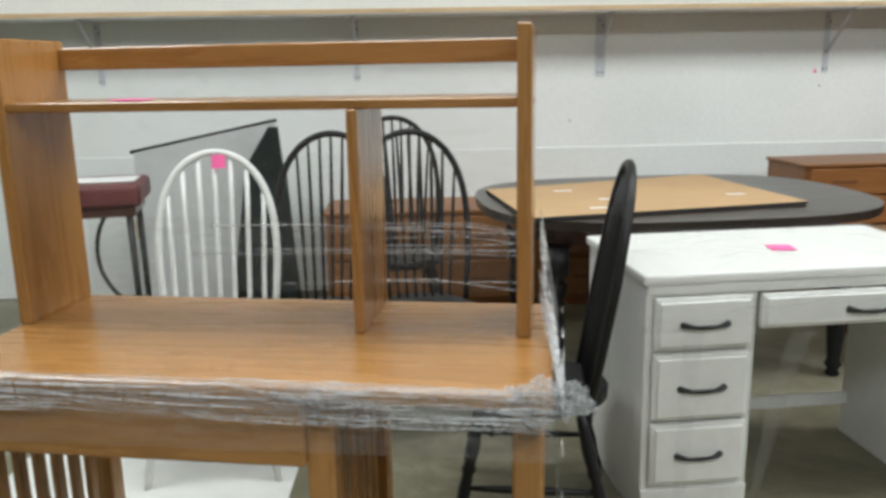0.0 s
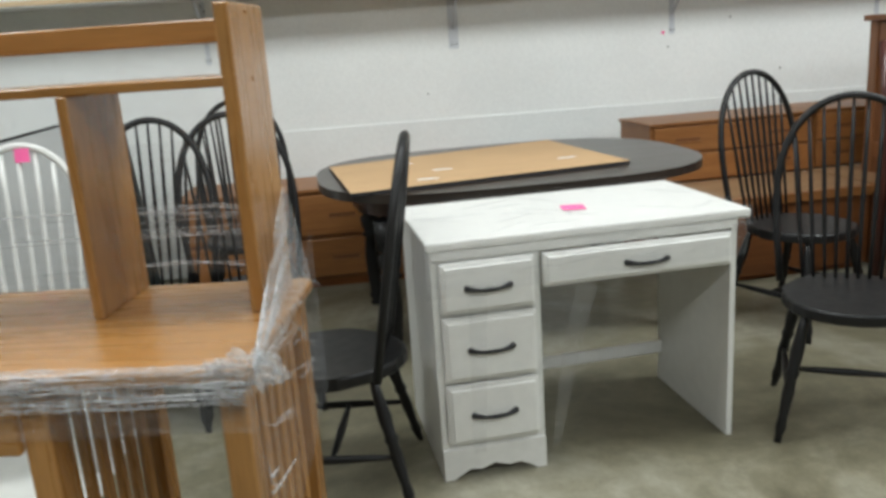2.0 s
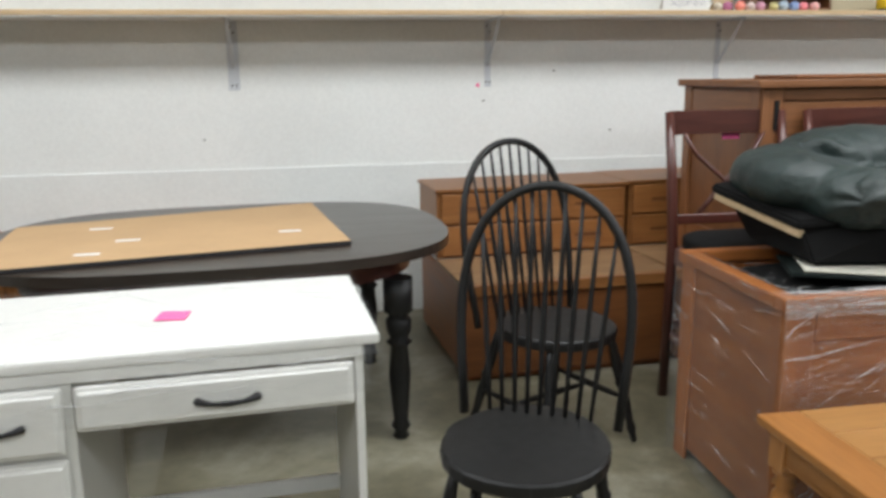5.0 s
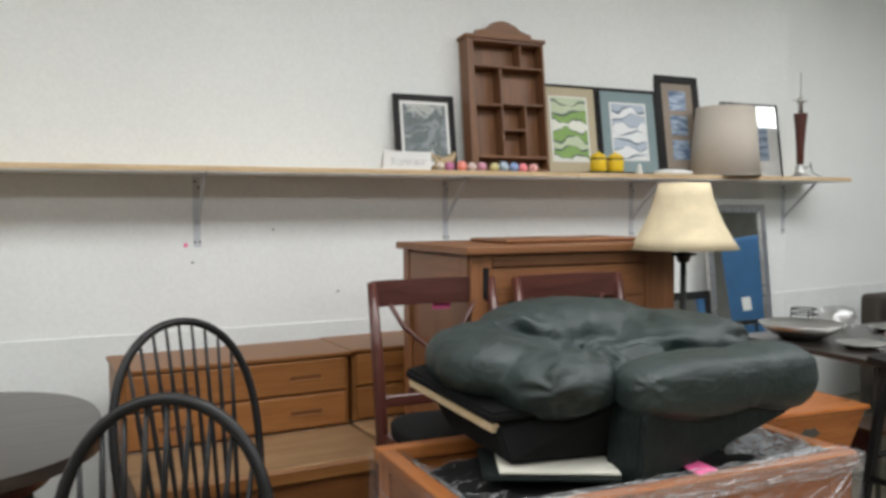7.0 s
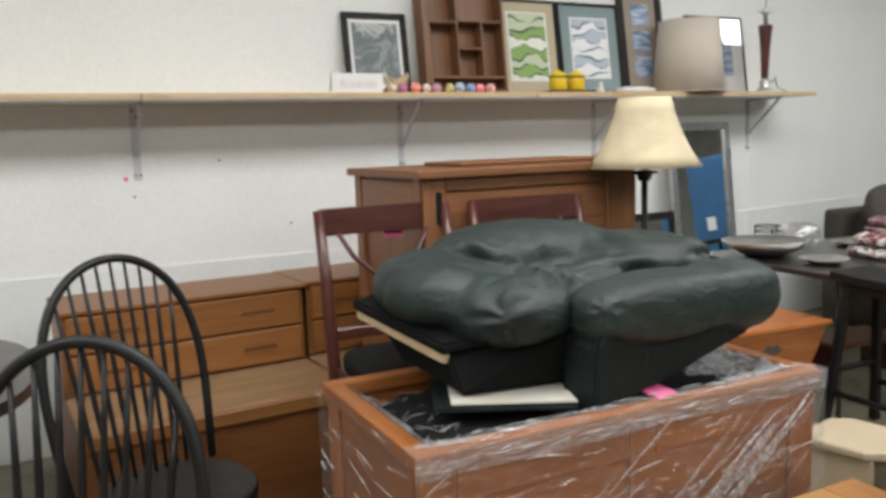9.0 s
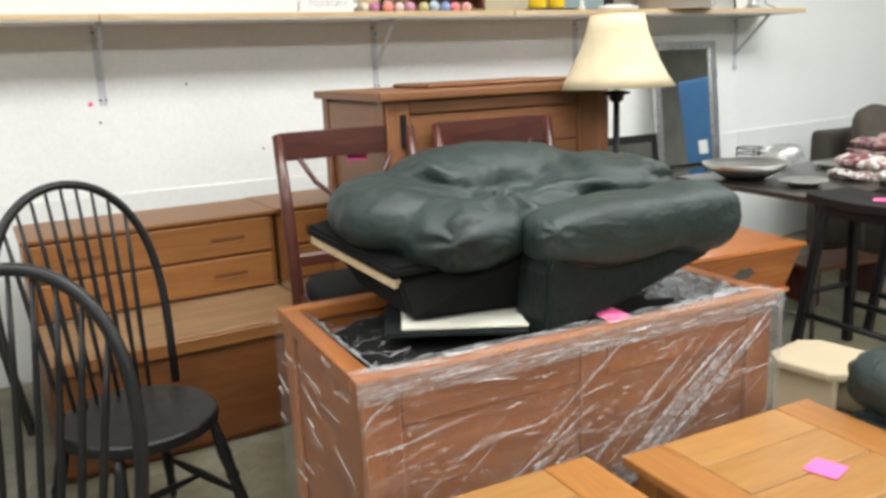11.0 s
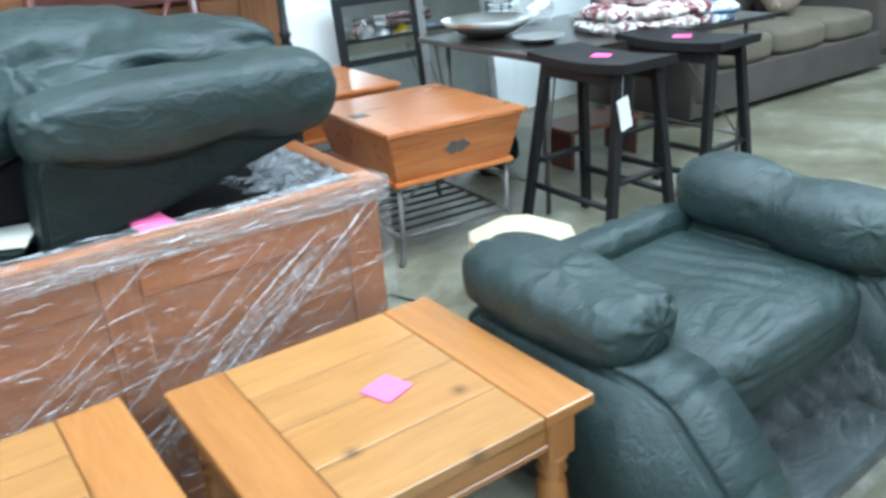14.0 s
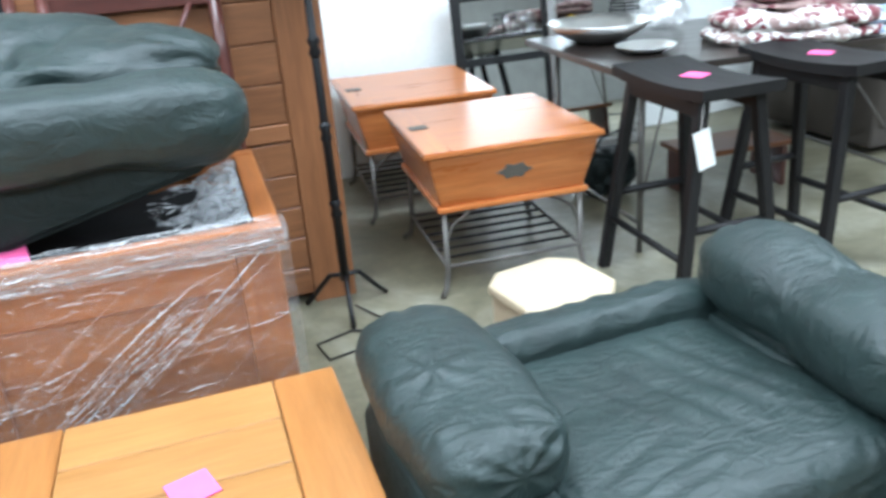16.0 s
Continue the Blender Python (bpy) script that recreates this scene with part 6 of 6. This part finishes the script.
part("cornice", bx(None, -0.012, cw + 0.012, -cd - 0.012, 0, ch + 0.001, ch + 0.022, 0.005, 2), "walnut_x", curio)
crest = [(0.06, 0.0), (cw - 0.06, 0.0), (cw - 0.07, 0.03), (cw - 0.14, 0.045), (cw - 0.17, 0.075), (cw - 0.22, 0.095), (cw / 2, 0.1), (0.22, 0.095), (0.17, 0.075), (0.14, 0.045), (0.07, 0.03)]
bm = slab(None, crest, 0, 0.014, 0.003, 1)
bmesh.ops.rotate(bm, verts=bm.verts, matrix=Matrix.Rotation(radians(90), 3, "X"))
bmesh.ops.translate(bm, verts=bm.verts, vec=(0, -0.07, ch + 0.0225))
part("crest", bm, "walnut_x", curio)

sign = thing("card_sign", "folded white card with handwriting on the wall shelf", "sign", pose(3.455, 4.63, SZ))
part("front", bx(None, 0, 0.27, 0, 0.002, 0, 0.092, 0), "paper", sign)
bm = bx(None, 0, 0.27, 0.0, 0.002, 0, 0.095, 0)
bmesh.ops.rotate(bm, verts=bm.verts, cent=(0, 0, 0.094), matrix=Matrix.Rotation(radians(28), 3, "X"))
part("back", bm, "paper", sign)
tx = bpy.data.curves.new("lettering", "FONT")
tx.body, tx.size, tx.extrude, tx.shear = "Separate", 0.058, 0.0002, 0.3
tx.offset = -0.0016
to = new("lettering", tx)
to.parent = sign
to.matrix_basis = pose(0.035, -0.0012, 0.026, 90, 0, 0)
tx.materials.append(M["ink"])
rnd = random.Random(21)
tones = [(0.5, 0.44, 0.36), (0.35, 0.12, 0.22), (0.75, 0.2, 0.16), (0.45, 0.36, 0.34), (0.4, 0.2, 0.26), (0.42, 0.38, 0.18), (0.3, 0.36, 0.42), (0.18, 0.25, 0.42), (0.72, 0.18, 0.2), (0.6, 0.32, 0.3)]
for k, c in enumerate(tones):
    r = 0.024 + 0.006 * rnd.random()
    mt = patched("glazed_ball_" + "abcdefghij"[k], [c, tuple(min(1, q * 1.7) for q in c), tuple(q * 0.6 for q in c)], 40, 0.25, 0.9)
    tagged(part("ornament_ball", puff(None, (3.79 + 0.066 * k + 0.012 * rnd.random(), 4.66 + 0.03 * rnd.random(), SZ + r * 0.96), (2 * r, 2 * r, 2 * r), 2.0, 8, 0.001, 30, k), mt), "small glazed ornament ball on the wall shelf", "ornament", "ornament balls")
dw = bmesh.new()
for k in range(5):
    tube(dw, [(3.77 + 0.02 * k, 4.70, SZ + 0.012), (3.80 + 0.025 * k, 4.71, SZ + 0.05 + 0.012 * k), (3.76 + 0.035 * k, 4.72, SZ + 0.10 - 0.015 * k)], [0.012, 0.014, 0.006], 6)
tagged(part("driftwood", dw, "ply"), "pale driftwood branches on the wall shelf", "driftwood")
tray = tagged(part("black_tray", bx(None, 4.76, 5.06, 4.62, 4.76, SZ, SZ + 0.012, 0.005), "black"), "small black tray on the wall shelf", "tray")
for x in (4.84, 4.965):
    c = thing("canister", "yellow enamel canister with a lid on a black tray", "canister", pose(x, 4.69, SZ + 0.0125), "yellow canisters")
    part("body", lathe(None, [(0.046, 0), (0.05, 0.006), (0.05, 0.072), (0.048, 0.078)], (0, 0, 0), 22), "yellow", c)
    part("band", lathe(None, [(0.0515, 0), (0.0525, 0.003), (0.0515, 0.007)], (0, 0, 0.072), 22), "black", c)
    part("lid", lathe(None, [(0.05, 0), (0.047, 0.012), (0.03, 0.026), (0.012, 0.03), (0.012, 0.036), (0.004, 0.04)], (0, 0, 0.079), 22), "yellow", c)
tagged(part("white_figurine", lathe(None, [(0.022, 0), (0.02, 0.02), (0.011, 0.035), (0.015, 0.045), (0.009, 0.058), (0.002, 0.062)], (5.12, 4.66, SZ), 14), "white"), "small plain white china figurine on the shelf", "figurine")
tagged(part("white_cloth", puff(None, (5.40, 4.68, SZ + 0.016), (0.27, 0.12, 0.034), 3, 16, 0.008, 16, 3), "paper"), "folded white cloth on the wall shelf", "cloth")
dr_ = [(0.225, 0.0), (0.185, 0.44)]
ds = thing("drum_shade", "large taupe linen lampshade standing on the shelf", "lampshade", pose(5.86, 4.72, SZ))
part("cloth", lathe(None, dr_ + [(0.182, 0.44), (0.222, 0.0)], (0, 0, 0), 44), "drum", ds)
part("top_ring", tube(None, [(0.184 * math.cos(2 * math.pi * k / 32), 0.184 * math.sin(2 * math.pi * k / 32), 0.44) for k in range(32)], 0.003, 6, True), "drum", ds)
part("bottom_ring", tube(None, [(0.224 * math.cos(2 * math.pi * k / 32), 0.224 * math.sin(2 * math.pi * k / 32), 0.003) for k in range(32)], 0.003, 6, True), "drum", ds)
ol = thing("wall_outlet", "small beige wall outlet on the white wall", "outlet", pose(-1.62, WALL_Y - 0.012, 0.42))
part("plate", bx(None, -0.04, 0.04, -0.006, 0, -0.06, 0.06, 0.003), "step", ol)
for z in (-0.025, 0.025):
    part("socket", bx(None, -0.015, 0.015, -0.008, -0.005, z - 0.015, z + 0.015, 0.002), "canvas", ol)
tl = thing("table_lamp", "slender dark table lamp without shade on chrome base", "lamp", pose(6.52, 4.70, SZ))
part("base", lathe(None, [(0.075, 0), (0.075, 0.006), (0.04, 0.02), (0.028, 0.05), (0.035, 0.07), (0.022, 0.09)], (0, 0, 0), 22), "chrome", tl)
part("column", lathe(None, [(0.022, 0.09), (0.026, 0.2), (0.036, 0.34), (0.046, 0.43), (0.046, 0.435)], (0, 0, 0), 20), "mahog_z", tl)
part("socket", lathe(None, [(0.014, 0.435), (0.014, 0.5), (0.03, 0.515), (0.03, 0.53), (0.012, 0.545)], (0, 0, 0), 14), "chrome", tl)
part("crossbar", tube(None, [(-0.075, 0, 0.522), (0.075, 0, 0.522)], 0.005, 6), "chrome", tl)
part("rod", tube(None, [(0, 0, 0.54), (0, 0, 0.71)], 0.004, 6), "chrome", tl)
part("cord", tube(None, [(0.03, 0, 0.06), (0.07, -0.03, 0.08), (0.03, -0.06, 0.1), (0.06, -0.05, 0.03), (0.15, -0.05, 0.006)], 0.003, 5), "black_metal", tl)

# ---- against the wall behind the oak desk ----
bd = thing("leaning_board", "large white board with dark edge leaning on the wall", "board", pose(-1.47, 4.40, 0, -4, 0, 0))
bm = slab(None, [(0.0, 0.0), (0.76, 0.0), (0.76, 1.08), (0.0, 0.93)], 0, 0.02, 0.003, 1)
bmesh.ops.rotate(bm, verts=bm.verts, matrix=Matrix.Rotation(radians(90), 3, "X"))
part("panel", bm, "grey_board", bd)
part("edge", tube(None, [(-0.02, -0.01, 0.932), (0.77, -0.01, 1.088)], 0.011, 6), "black", bd, "dark top edge")
bd2 = thing("dark_panel", "dark grey padded panel leaning on the wall", "panel", pose(-1.00, 4.30, 0, -5, 0, 0))
bm = slab(None, [(0.02, 0.0), (0.42, 0.0), (0.36, 0.62), (0.32, 1.06), (0.27, 1.06), (0.14, 0.85)], 0, 0.05, 0.015, 2)
bmesh.ops.rotate(bm, verts=bm.verts, matrix=Matrix.Rotation(radians(90), 3, "X"))
part("panel", bm, "leather_flat", bd2)
rb = thing("padded_stool", "dark red padded stool on thin black legs", "stool", pose(-1.40, 3.72, 0, 0, 0, 10))
part("pad", bx(None, -0.25, 0.20, -0.2, 0.2, 0.775, 0.875, 0.03, 3), "red", rb)
part("seat_rail", bx(None, -0.22, 0.17, -0.17, 0.17, 0.73, 0.774, 0.006), "mahog_x", rb)
for lx in (-0.19, 0.14):
    for ly in (-0.14, 0.14):
        part("leg", tube(None, [(lx, ly, 0.73), (lx * 1.08, ly * 1.08, 0.0)], [0.016, 0.011], 8), "black", rb)
    part("stretcher", tube(None, [(lx * 1.05, -0.15, 0.30), (lx * 1.05, 0.15, 0.30)], 0.008, 6), "black", rb)
tagged(part("paper_sheet", slab(None, [(-1.55, 3.62), (-1.22, 3.66), (-1.25, 3.84), (-1.57, 3.8)], 0.876, 0.879, 0, 1), "paper"), "white paper sheet lying on the padded stool", "paper")
tagged(part("metal_hoop", tube(None, [(-1.42 + 0.36 * math.cos(2 * math.pi * k / 56), 4.60 + 0.07 * math.sin(2 * math.pi * k / 56), 0.374 + 0.36 * math.sin(2 * math.pi * k / 56)) for k in range(56)], 0.013, 8, True), "black"), "large thin black hoop leaning near the wall", "hoop")
sticky((0, 0, 0), size=0.05, where=pose(-0.685, 2.970, 1.028, 82, 0, 3), on="the white chair back")

# ---- blue locker, seen in the tall mirror ----
lk = thing("blue_locker", "tall blue metal locker with paper labels", "locker", pose(9.6, 1.2, 0, 0, 0, 40))
part("body", bx(None, -0.45, 0.45, -0.3, 0.3, 0.0, 1.9, 0.01), "blue", lk)
part("door", bx(None, -0.44, -0.01, 0.3, 0.312, 0.05, 1.87, 0.006), "blue", lk)
part("door", bx(None, 0.01, 0.44, 0.3, 0.312, 0.05, 1.87, 0.006), "blue", lk)
part("label_card", bx(None, 0.1, 0.2, 0.3125, 0.314, 1.2, 1.27, 0), "paper", lk, "white paper label")
part("label_card", bx(None, -0.3, -0.2, 0.3125, 0.314, 1.0, 1.16, 0), "paper", lk, "white paper label")
